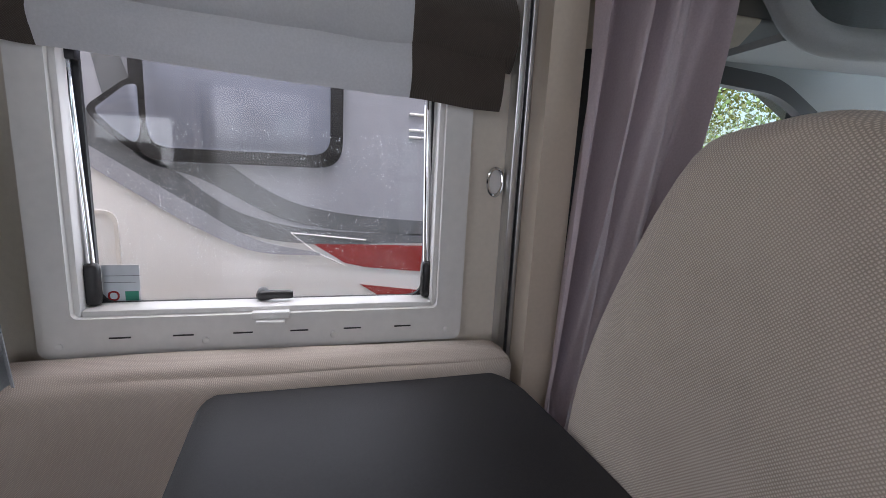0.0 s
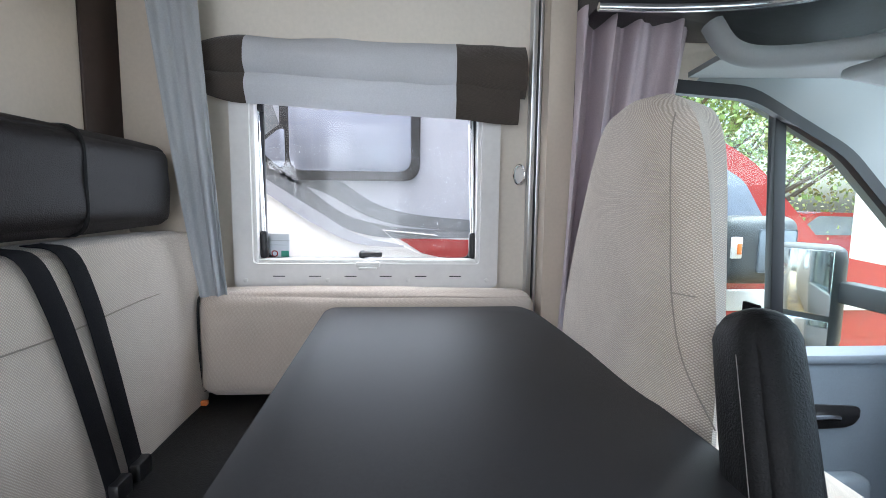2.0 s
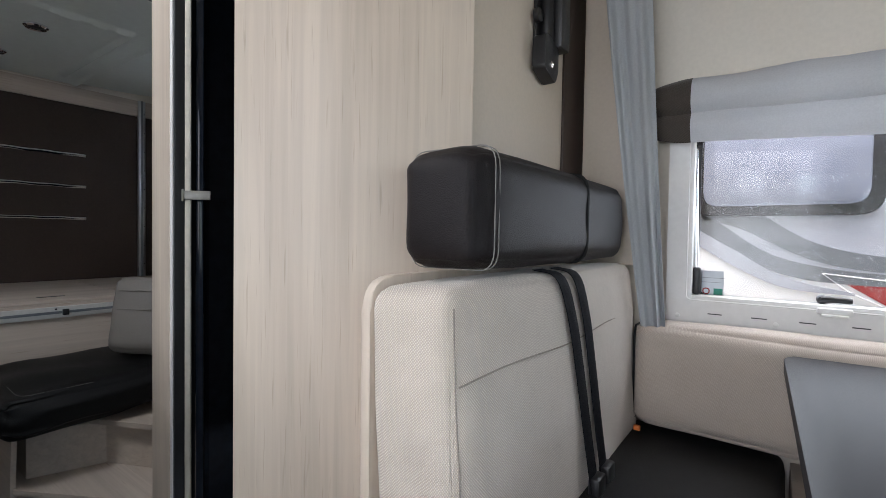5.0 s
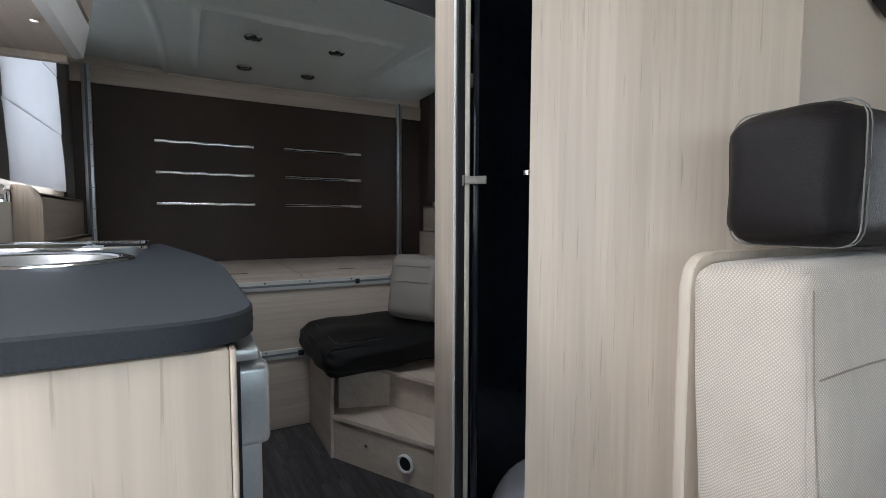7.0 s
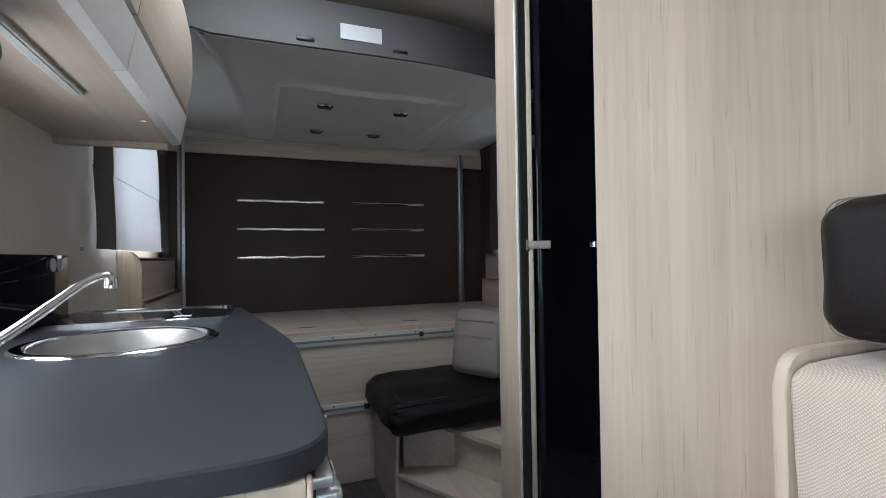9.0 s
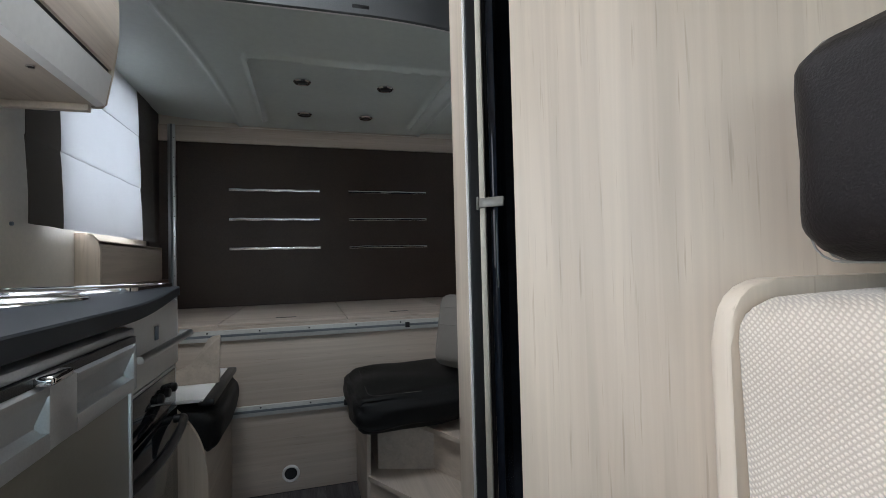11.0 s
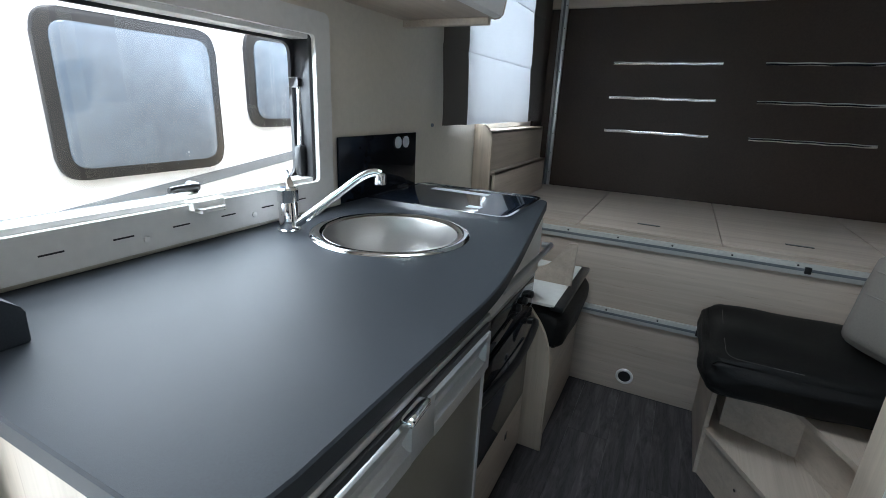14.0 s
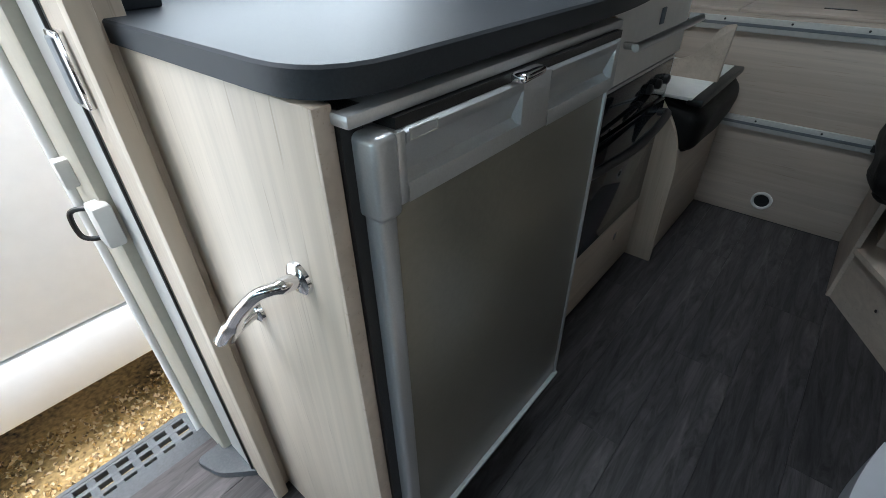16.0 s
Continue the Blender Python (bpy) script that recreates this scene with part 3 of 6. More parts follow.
def window_unit(name, x0, x1, z0, z1, y, s, label, slots, reveal, near=0.050):
    """A hinged acrylic window in a white plastic frame; s is +1 where outside lies towards +y."""
    w = thing(name, label, "window", (0.5 * (x0 + x1), y, z0), kind="structure")
    b = 0.050
    part("window_frame", ring(rect(x0 - b, x1 + near, z0 - 0.066, z1 + b, 0.02), rect(x0, x1, z0, z1, 0.012), "y", y - s * 0.022, y + s * 0.004), PLASTIC, w, "white plastic trim frame")
    ya, yb = sorted((y - s * 0.010, y + s * 0.040))
    part("rebate", box(x0 + 0.010, x1 - 0.010, ya, yb, z0 - 0.004, z0 + 0.010, 0.002), PLASTIC, w)
    for xa, xb, mat in ((x0 - 0.004, x0 + 0.010, reveal), (x1 - 0.010, x1 + 0.004, PLASTIC)):
        part("side_rebate", box(xa, xb, ya, yb, z0 - 0.004, z1 + 0.004, 0.003), mat, w)
    part("head_rebate", box(x0 + 0.010, x1 - 0.010, ya, yb, z1 - 0.010, z1 + 0.004, 0.002), PLASTIC, w)
    part("seal", ring(rect(x0 + 0.004, x1 - 0.004, z0 + 0.004, z1 - 0.004, 0.03), rect(x0 + 0.020, x1 - 0.020, z0 + 0.010, z1 - 0.016, 0.03), "y", y + s * 0.036, y + s * 0.045), RUBBER, w, "black rubber seal")
    g = part("pane", prism(rect(x0 - 0.02, x1 + 0.02, z0 - 0.02, z1 + 0.02, 0.03), "y", y + s * 0.046, y + s * 0.050), GLASS, w, "clear acrylic pane with rain drops")
    g.visible_shadow = False
    for i in range(slots):
        x = x0 + 0.02 + (x1 - x0 - 0.04) * (i + 0.5) / slots
        part("blind_slot", box(x - 0.016, x + 0.016, y - s * 0.0235, y - s * 0.021, z0 - 0.035, z0 - 0.0325), BLACK_PLASTIC, w)
    for i in range(4):
        x = x0 - 0.02 + (x1 - x0 + 0.04) * i / 3
        part("screw_cap", lathe([(0.006, 0), (0.006, 0.002), (0.004, 0.003)], (x, y - s * 0.022, z0 - 0.045), 12, tilt=Matrix.Rotation(radians(90 * s), 4, "X")), PLASTIC, w)
    xm = 0.5 * (x0 + x1)
    part("blind_catch", box(xm - 0.032, xm + 0.032, y - s * 0.034, y - s * 0.018, z0 - 0.008, z0 + 0.006, 0.003), PLASTIC, w)
    part("catch_grip", box(xm - 0.024, xm + 0.024, y - s * 0.046, y - s * 0.030, z0 - 0.013, z0 - 0.007, 0.002), PLASTIC, w)
    h = part("latch", lathe([(0.011, 0), (0.011, 0.018), (0.008, 0.022)], (xm - 0.02, y + s * 0.044, z0 + 0.020), 16, tilt=Matrix.Rotation(radians(90 * s), 4, "X")), BLACK_PLASTIC, w, "black plastic latch handle")
    part("lever", tube(arc([(xm - 0.022, y + s * 0.024, z0 + 0.020), (xm, y + s * 0.022, z0 + 0.022), (xm + 0.035, y + s * 0.024, z0 + 0.021)], 5), [0.010] * 5 + [0.009] * 5 + [0.007], 10, flat=0.7), BLACK_PLASTIC, h)
    for x in (x0 + 0.018, x1 - 0.014):
        st = part("stay", tube([(x, y + s * 0.022, z0 + 0.03), (x - 0.012, y + s * 0.026, z1 - 0.10)], 0.0068, 12), CHROME, w, "chrome telescopic window stay")
        part("stay_clamp", cushion(0.025, 0.024, 0.075, 0.010, pose(x, y + s * 0.020, z0 + 0.048), 4), BLACK_PLASTIC, st, "black clamp knob")
        part("stay_hinge", box(x - 0.022, x + 0.006, y + s * 0.016, y + s * 0.036, z1 - 0.112, z1 - 0.094, 0.003), BLACK_PLASTIC, st, "black hinge")
    return w


lw = window_unit("window_1", -0.165, 0.447, 0.840, 1.36, 1.10, 1, "white framed hinged acrylic window above the bench", 6, PLASTIC)
part("sticker", box(-0.142, -0.084, 1.1435, 1.1450, 0.848, 0.916), LABEL, lw, "pale printed window sticker")
part("sticker_mark", box(-0.108, -0.087, 1.1425, 1.1437, 0.851, 0.868), GREEN, lw, "green symbol on the sticker")
part("sticker_ring", ring(rect(-0.135, -0.117, 0.851, 0.869, 0.009, 6), rect(-0.132, -0.120, 0.854, 0.866, 0.006, 6), "y", 1.1425, 1.1437), RED, lw, "red ring symbol on the sticker")
for k in range(2):
    part("print_line", box(-0.139, -0.090 + 0.006 * k, 1.1428, 1.1437, 0.884 + 0.012 * k, 0.8848 + 0.012 * k), DECAL_GREY, lw)
window_unit("window_2", -1.195, -0.556, 0.980, 1.31, -0.972, -1, "white framed hinged acrylic window above the worktop", 6, RUBBER, 0.100)

# ---- roman blinds ----


def roman_blind(name, x0, xa, xb, x1, y, s, tiers, label, sag=0.0, bulge=0.018):
    """A folded blind: brown side cloths and a white middle; tiers are (top, bottom) heights."""
    b = thing(name, label, "blind", (0.5 * (x0 + x1), y, tiers[-1][1]))
    for k, (zt, zb) in enumerate(tiers):
        xe = x1 - (0.018 * k if sag else 0.0)
        for nm, a, c, mat in (("side_cloth", x0, xa, BLIND_BROWN), ("middle_cloth", xa, xb, BLIND_WHITE), ("side_cloth", xb, xe, BLIND_BROWN)):
            def f(u, v, a=a, c=c, zt=zt, zb=zb, k=k):
                x = a + (c - a) * u
                t = (x - x0) / (x1 - x0)
                z = zt + (zb - zt) * v - sag * t * (v * 0.8 + 0.1) + 0.004 * noise.noise(Vector((x * 9, k * 3.1, v * 2)))
                if sag:
                    pinch = max(0.0, 1.0 - (x - x0) / 0.13)
                    z += (0.5 * (tiers[0][0] + tiers[-1][1]) - z) * 0.32 * pinch * pinch + 0.003 * noise.noise(Vector((x * 14, k * 2.0, 7.0))) * (1 - v)
                out = bulge * (1.35 - 0.55 * k if sag else 1.0) * math.sin(math.pi * min(1, v)) ** 0.7 + 0.010 * v + 0.007 * k + 0.33 * bulge * noise.noise(Vector((x * 7, v * 3, k * 5.0)))
                return (x, y - s * out, z)
            part(nm, sheet(f, 14, 10, 0.0016), mat, b, "brown ribbed side cloth" if mat is BLIND_BROWN else "white translucent middle cloth", 80)
    return b


roman_blind("roman_blind", -0.30, -0.162, 0.372, 0.557, 1.072, 1, [(1.425, 1.330), (1.345, 1.262)], "brown and white roman blind half drawn over the window", 0.052, 0.026)
part_mats = ((-0.952, -1), (1.08, 1))
for y, s in part_mats:
    roman_blind("bedroom_blind", -2.99, -2.79, -2.005, -1.80, y, s, [(1.86, 1.62), (1.625, 1.36), (1.365, 1.10)], "brown and white roman blind let down at the rear", 0.0, 0.003)
    g = structure("rear_window_pane", box(-2.84, -2.0, min(y + s * 0.04, y + s * 0.045), max(y + s * 0.04, y + s * 0.045), 1.10, 1.82), GLASS, "clear rear side window pane")
    g.visible_shadow = False

# ---- lounge: table, bench, cushions ----
table = thing("dining_table", "charcoal laminate dining table with rounded corners", "table", (0.33, 0.5, 0))
part("tabletop", prism(rounded([(0.078, 0.0), (0.612, 0.0), (0.572, 0.80), (0.555, 1.0), (0.048, 0.985)], [0.08, 0.08, 0.1, 0.09, 0.06]), "z", 0.717, 0.745, 0.003), TABLE, table, "charcoal laminate tabletop")
part("pedestal", lathe([(0.04, 0.015), (0.032, 0.03), (0.032, 0.70), (0.06, 0.716)], (0.34, 0.5, 0)), ALU, table, "aluminium table leg")
part("foot", lathe([(0.15, 0), (0.15, 0.01), (0.06, 0.02)], (0.34, 0.5, 0)), ALU, table)

bench = thing("bench_seat", "cream woven travel bench with dark leatherette headrest", "bench", (-0.2, 0.6, 0))
part("base", box(-0.44, 0.02, 0.17, 1.09, 0.0, 0.36, 0.004), WOOD, bench, "pale oak bench box")
part("seat", cushion(0.50, 0.92, 0.12, 0.03, pose(-0.19, 0.63, 0.425), 14, (0, 0, 0.012)), LEATHER, bench, "black leatherette seat cushion")
TILT_BACK = pose(-0.357, 0.605, 0.693, 0, -3.5, 0)
part("backrest", cushion(0.145, 0.89, 0.47, 0.030, TILT_BACK, 20, (0.012, 0.004, 0.006), 0.004), FABRIC, bench, "oatmeal woven backrest cushion")
part("backboard", prism(rounded([(0.160, 0.0), (1.05, 0.0), (1.05, 0.938), (0.160, 0.938)], [0, 0, 0.05, 0.05]), "x", -0.452, -0.434, 0.004), WOOD, bench, "pale oak backboard with rounded top")
seam = [(-0.2885 + 0.0100 * (1 - ((i - 8) / 8) ** 2), 0.175 + 0.86 * i / 16, 0.805 + 0.004 * math.sin(i * 0.7)) for i in range(17)]
part("seam", tube(seam, 0.0013, 6), SEAM, bench, "sewn seam across the backrest")
part("edge_seam", tube(arc([(-0.300, 0.176, 0.905), (-0.293, 0.172, 0.80), (-0.279, 0.172, 0.62), (-0.268, 0.174, 0.48)], 6), 0.0010, 6), SEAM, bench)
hr = part("headrest", cushion(0.148, 0.720, 0.176, 0.034, pose(-0.368, 0.5875, 1.040), 16, (0.006, 0.010, 0.006), 0.003), LEATHER_BROWN, bench, "dark brown leatherette headrest roll with pale stitching")
for dy in (0.0, 0.012):
    loop = [(-0.368 + 0.0768 * cx, 0.262 + dy, 1.040 + 0.0908 * cz) for cx, cz in rect(-1, 1, -1, 1, 0.35, 5)]
    part("stitching", tube([*loop, loop[0]], 0.0010, 5), STITCH, hr, "pale stitched seam")
part("headrest_band", tube([(-0.366 + 0.0775 * cx, 0.64, 1.040 + 0.0915 * cz) for cx, cz in [*rect(-1, 1, -1, 1, 0.45, 5), (-1, -0.5)]], 0.004, 6), LEATHER, hr, "elastic strap round the headrest")
for i, (yt, yb) in enumerate(((0.512, 0.605), (0.590, 0.668))):
    bl = thing("seat_belt", "black webbing seat belt lying down the bench backrest", "seat belt", (-0.27, yb, 0.47), group="bench seat belts")
    pts = [(-0.330, yt - 0.02, 0.940), (-0.292, yt, 0.925), (-0.276, yt + 0.25 * (yb - yt), 0.85), (-0.268, yt + 0.55 * (yb - yt), 0.74), (-0.258, yt + 0.85 * (yb - yt), 0.60), (-0.246, yb, 0.49)]
    path = arc(pts, 5)

    def strap(u, v, path=path):
        q = path[min(int(u * (len(path) - 1) + 0.5), len(path) - 1)]
        return (q.x + 0.003 * math.sin(v * 3.1), q.y + (v - 0.5) * 0.042, q.z)
    part("webbing", sheet(strap, len(path) - 1, 4, 0.0016), BELT, bl, angle=80)
    part("buckle", box(-0.256, -0.232, yb - 0.022, yb + 0.022, 0.475, 0.53, 0.006), BLACK_PLASTIC, bl, "black plastic buckle")

side = thing("side_cushion", "beige woven bolster cushion along the wall under the window", "cushion", (0.15, 1.03, 0.51))
part("cover", cushion(0.86, 0.11, 0.268, 0.038, pose(0.152, 1.034, 0.643), 18, (0.0, 0.012, 0.006), 0.005), FABRIC_FINE, side)
part("piping", tube([(-0.272, 1.034 + 0.048 * a, 0.643 + 0.125 * b) for a, b in [*rect(-1, 1, -1, 1, 0.4, 5), (-1, -0.6)]], 0.003, 6), LEATHER, side, "dark piping at the end")
ledge = structure("bench_side_box", box(0.07, 0.60, 0.70, 1.10, 0.0, 0.46, 0.004), WOOD_X, "pale oak box under the window cushion")
tagged(part("reflector", box(-0.262, -0.246, 0.955, 0.967, 0.50, 0.512, 0.002), ORANGE), "small orange plastic belt tag", "tag")

# ---- bathroom partition ----


def panel_curve(u, v):
    a, b = Vector((-0.453, 0.437)), Vector((-0.757, 0.150))
    p = a.lerp(b, u) + Vector((0.69, -0.72)) * 0.022 * math.sin(math.pi * u)
    return (p.x, p.y, 2.05 * v)


structure("wall_bathroom", sheet(panel_curve, 16, 1, 0.022), WOOD, "pale oak curved bathroom wall", 60)
structure("wall_behind_bench", box(-0.475, -0.453, 0.437, 1.10, 0.0, 2.05), CREAM, "cream panel behind the bench")
structure("curtain_return_panel", box(-0.425, -0.28, 0.985, 0.999, 0.93, 2.05, 0.003), CREAM, "cream side panel beside the curtain")
# Dark brown strip puts the shade of a recessed gap onto the wall.
structure("corner_gap_shade", box(-0.453, -0.446, 0.893, 1.095, 0.93, 2.05, 0.002), BROWN, "dark brown strip standing in for the shaded gap beside the curtain")
EDGE_M = pose(-0.757, 0.150, 0, 0, 0, 43.4)
structure("door_jamb_white", box(-0.004, 0.012, -0.012, 0.040, 0.0, 2.0, 0.002, m=pose(-0.768, 0.168, 0, 0, 0, 43.4)), PLASTIC, "white edged door jamb")
structure("door_post", prism(rounded([(-1.305, 0.223), (-1.168, 0.2085), (-1.166, 0.226), (-1.305, 0.250)], [0.008, 0.003, 0, 0], 4), "z", 0.0, 2.05), WOOD, "pale oak bathroom door post")
structure("door_post_edge", box(-1.1675, -1.159, 0.2095, 0.222, 0.0, 2.05, 0.001), PLASTIC, "white post edging")
structure("door_post_seal", box(-1.159, -1.150, 0.213, 0.252, 0.0, 2.05, 0.001), RUBBER, "black rubber post seal")
structure("wall_bathroom_rear", box(-1.36, -1.33, 0.30, 1.10, 0.0, 2.05), GLOSS_BLACK, "gloss black shower wall")
structure("wall_bathroom_back", box(-1.33, -0.475, 1.06, 1.10, 0.0, 2.05), GLOSS_BLACK, "gloss black shower back wall")
# Black filler added so that the gap beside the post stays dark.
structure("door_gap_filler", box(-1.300, -1.230, 0.292, 0.300, 0.0, 2.05), RUBBER, "black filler block standing in for the dark gap beside the post")
door = thing("bathroom_door", "gloss black folding bathroom door standing open", "door", (-1.2, 0.28, 0), kind="structure")
part("leaf", box(-0.13, 0.0, 0.0, 0.018, 0.02, 2.0, 0.003, m=pose(-1.150, 0.262, 0, 0, 0, -33)), GLOSS_BLACK, door, "gloss black door leaf")
part("edge_seal", box(-0.009, 0.005, -0.007, 0.007, 0.02, 2.0, 0.003, m=pose(-1.146, 0.242, 0, 0, 0, -33)), IVORY, door, "ivory edge seal")
part("trim_line", box(-1.330, -1.326, 0.333, 0.337, 0.12, 2.0), ALU, door, "thin metal joint")
for zz, w in ((1.40, 0.026), (1.55, 0.020)):
    part("light_switch", box(-1.329, -1.322, 0.352, 0.352 + w, zz, zz + 0.045, 0.003), PLASTIC if zz < 1.5 else GREY_PLASTIC, door, "white rocker switch")
part("towel_bar", tube([(-1.322, 0.375, 1.00), (-1.322, 0.375, 1.17)], 0.004, 8), CHROME, door, "chrome bar")
strap_t = thing("door_strap", "translucent plastic door strap clip", "strap", (-1.2, 0.27, 1.09))
part("strap_band", box(-0.035, 0.02, -0.014, -0.010, 1.074, 1.104, 0.002, m=pose(-1.160, 0.243, 0, 0, 0, -6)), STRAP, strap_t)
part("strap_turn", box(-0.012, 0.05, -0.012, -0.008, 1.078, 1.100, 0.002, m=pose(-1.140, 0.247, 0, 0, 0, 40)), STRAP, strap_t)
part("stud", lathe([(0.007, 0), (0.007, 0.006), (0.003, 0.010)], (-1.107, 0.275, 1.092), 12, tilt=Matrix.Rotation(radians(60), 4, "X")), CHROME, strap_t, "chrome stud")
latch = thing("door_latch", "small chrome and plastic door latch", "latch", (-0.79, 0.19, 1.08))
part("plate", box(-0.797, -0.785, 0.178, 0.190, 1.04, 1.115, 0.002), BLACK_PLASTIC, latch)
part("bolt", box(-0.050, 0.0, -0.003, 0.003, 1.078, 1.094, 0.002, m=pose(-0.785, 0.186, 0, 0, 0, -24)), STRAP, latch, "translucent strap")
part("knob", lathe([(0.011, 0), (0.012, 0.010), (0.006, 0.014)], (-0.845, 0.21, 1.078), 14), CHROME, latch, "chrome knob")
shower = thing("shower_tray", "white ribbed plastic shower tray step", "shower tray", (-1.1, 0.55, 0))
tray = [(0.36, 0.0), (0.36, 0.09)]
for k in range(6):
    r = 0.34 - 0.055 * k
    tray += [(r, 0.125 + 0.014 * k), (r - 0.022, 0.138 + 0.014 * k)]
part("dome", lathe(tray, (-0.985, 0.66, 0), 40), SHOWER, shower)

part("sill", prism(rounded([(-0.785, 0.30), (-0.785, 0.170), (-0.93, 0.140), (-1.076, 0.143), (-1.19, 0.166), (-1.285, 0.195), (-1.285, 0.30)], [0, 0.02, 0.06, 0.06, 0.06, 0.02, 0], 5), "z", 0.0, 0.095, 0.015, 3), SHOWER, shower, "white curved threshold")

# tv bracket
tv = thing("tv_bracket", "black steel wall bracket for a screen", "bracket", (-0.45, 0.76, 1.4))
part("wall_plate", box(-0.453, -0.444, 0.708, 0.768, 1.395, 1.62, 0.003), BLACK_PLASTIC, tv)
part("arm", box(-0.428, -0.398, 0.752, 0.806, 1.455, 1.72, 0.006), BLACK_PLASTIC, tv, "black steel arm")
part("hinge_barrel", lathe([(0.014, 0), (0.016, 0.004), (0.016, 0.196), (0.014, 0.20)], (-0.432, 0.742, 1.43), 18), BLACK_PLASTIC, tv, "black hinge barrel")
part("lower_clip", prism(rounded([(0.690, 1.392), (0.752, 1.368), (0.768, 1.40), (0.768, 1.452), (0.725, 1.470), (0.690, 1.470)], 0.008), "x", -0.444, -0.412, 0.003), BLACK_PLASTIC, tv)
part("side_knob", lathe([(0.016, 0), (0.016, 0.012), (0.011, 0.015)], (-0.444, 0.703, 1.52), 18, tilt=Matrix.Rotation(radians(90), 4, "Y")), BLACK_PLASTIC, tv)
part("bolt", lathe([(0.008, 0), (0.008, 0.004), (0.005, 0.006), (0.004, 0.003)], (-0.412, 0.722, 1.405), 14, tilt=Matrix.Rotation(radians(90), 4, "Y")), CHROME, tv, "steel bolt ring")


def hanging(name, label, mat, top, bottom, folds, depth, z0, z1, parts=1):
    """A gathered curtain: top and bottom are the two ends of its line in plan."""
    c = thing(name, label, "curtain", (*bottom[0], z0))
    (ax, ay), (bx, by) = top
    (cx, cy), (dx, dy) = bottom

    def f(u, v):
        p = Vector((ax, ay)).lerp(Vector((bx, by)), u)
        q = Vector((cx, cy)).lerp(Vector((dx, dy)), u)
        base = p.lerp(q, v ** 1.3)
        side = Vector((by - ay, ax - bx)).normalized()
        amp = depth * (0.65 + 0.35 * math.sin(7 * u + 2 * v))
        w = math.sin(folds * 2 * math.pi * u + 1.2 * math.sin(3 * v + 4 * u)) + 0.35 * math.sin(folds * 4.3 * math.pi * u + 2 * v)
        o = base + side * amp * w * (1 - 0.25 * v)
        return (o.x, o.y, z1 + (z0 - z1) * v)
    part("cloth", sheet(f, folds * 16, 24, 0.0015), mat, c, angle=80)
    return c


hanging("grey_curtain", "blue grey pleated curtain hanging beside the bench", GREY_CLOTH, ((-0.385, 0.945), (-0.262, 0.965)), ((-0.250, 0.955), (-0.197, 0.985)), 2, 0.016, 0.775, 2.04)
cab_curtain = hanging("cab_curtain", "mauve gathered cab curtain hanging from a rail", CURTAIN, ((0.660, 0.975), (0.945, 0.945)), ((0.630, 1.0), (0.745, 0.945)), 4, 0.048, 0.50, 1.475)
part("header_tape", box(0.66, 0.93, 1.02, 1.026, 1.44, 1.475, 0.001), CURTAIN, cab_curtain)
lift = structure("bed_lift_rail", box(0.574, 0.588, 1.062, 1.10, 0.70, 2.05, 0.003), ALU, "aluminium upright guide rail")
part("groove", box(0.588, 0.592, 1.072, 1.10, 0.70, 2.05), RUBBER, lift)
part("lip", box(0.592, 0.601, 1.058, 1.10, 0.70, 2.05, 0.002), ALU, lift)
ringpull = thing("ring_pull", "small oval chrome ring pull", "ring pull", (0.555, 1.09, 1.09))
part("ring", tube([(0.554 + 0.015 * math.cos(a), 1.090, 1.088 + 0.026 * math.sin(a)) for a in [2 * math.pi * i / 24 for i in range(25)]], 0.0035, 8, cap=False), CHROME, ringpull)
part("pad", prism([(0.554 + 0.013 * math.cos(2 * math.pi * i / 24), 1.088 + 0.024 * math.sin(2 * math.pi * i / 24)) for i in range(24)], "y", 1.094, 1.0995), PLASTIC, ringpull)

# rain drops on the lounge pane
rd = np.random.RandomState(9)
bm = bmesh.new()
for i in range(5200):
    x, z = rd.uniform(-0.15, 0.43), rd.uniform(0.85, 1.32)
    if noise.noise(Vector((x * 9, 0, z * 9))) < -0.4:
        continue
    r = 0.0003 + 0.0007 * rd.rand() ** 3
    vs = [bm.verts.new((x + r * math.cos(k * math.pi / 3), 1.1502, z + r * 1.2 * math.sin(k * math.pi / 3))) for k in range(6)]
    tip = bm.verts.new((x, 1.1502 + r * 0.6, z))
    for k in range(6):
        bm.faces.new((vs[k], vs[(k + 1) % 6], tip))
DROP = material("rain_drop", (0.95, 0.97, 1.0), 0.02, fine=20, vary=0.02)
DROP.node_tree.nodes["Principled BSDF"].inputs["Transmission Weight"].default_value = 1.0
DROP.node_tree.nodes["Principled BSDF"].inputs["IOR"].default_value = 1.33
drops = part("rain_drops", bm, DROP, lw, "clear rain drops on the outside of the pane")
tagged(drops, kind="stuff")

# ---- kitchen ----
worktop = thing("worktop", "anthracite laminate worktop with rounded front corner", "worktop", (-1.0, -0.7, 0.875))
TOP = rounded([(-0.444, -0.972), (-0.444, -0.386), (-0.95, -0.386), (-1.14, -0.412), (-1.715, -0.510), (-1.715, -0.972)], [0, 0.075, 0.08, 0.10, 0.03, 0])
SINK = (-1.130, -0.700, 0.168)


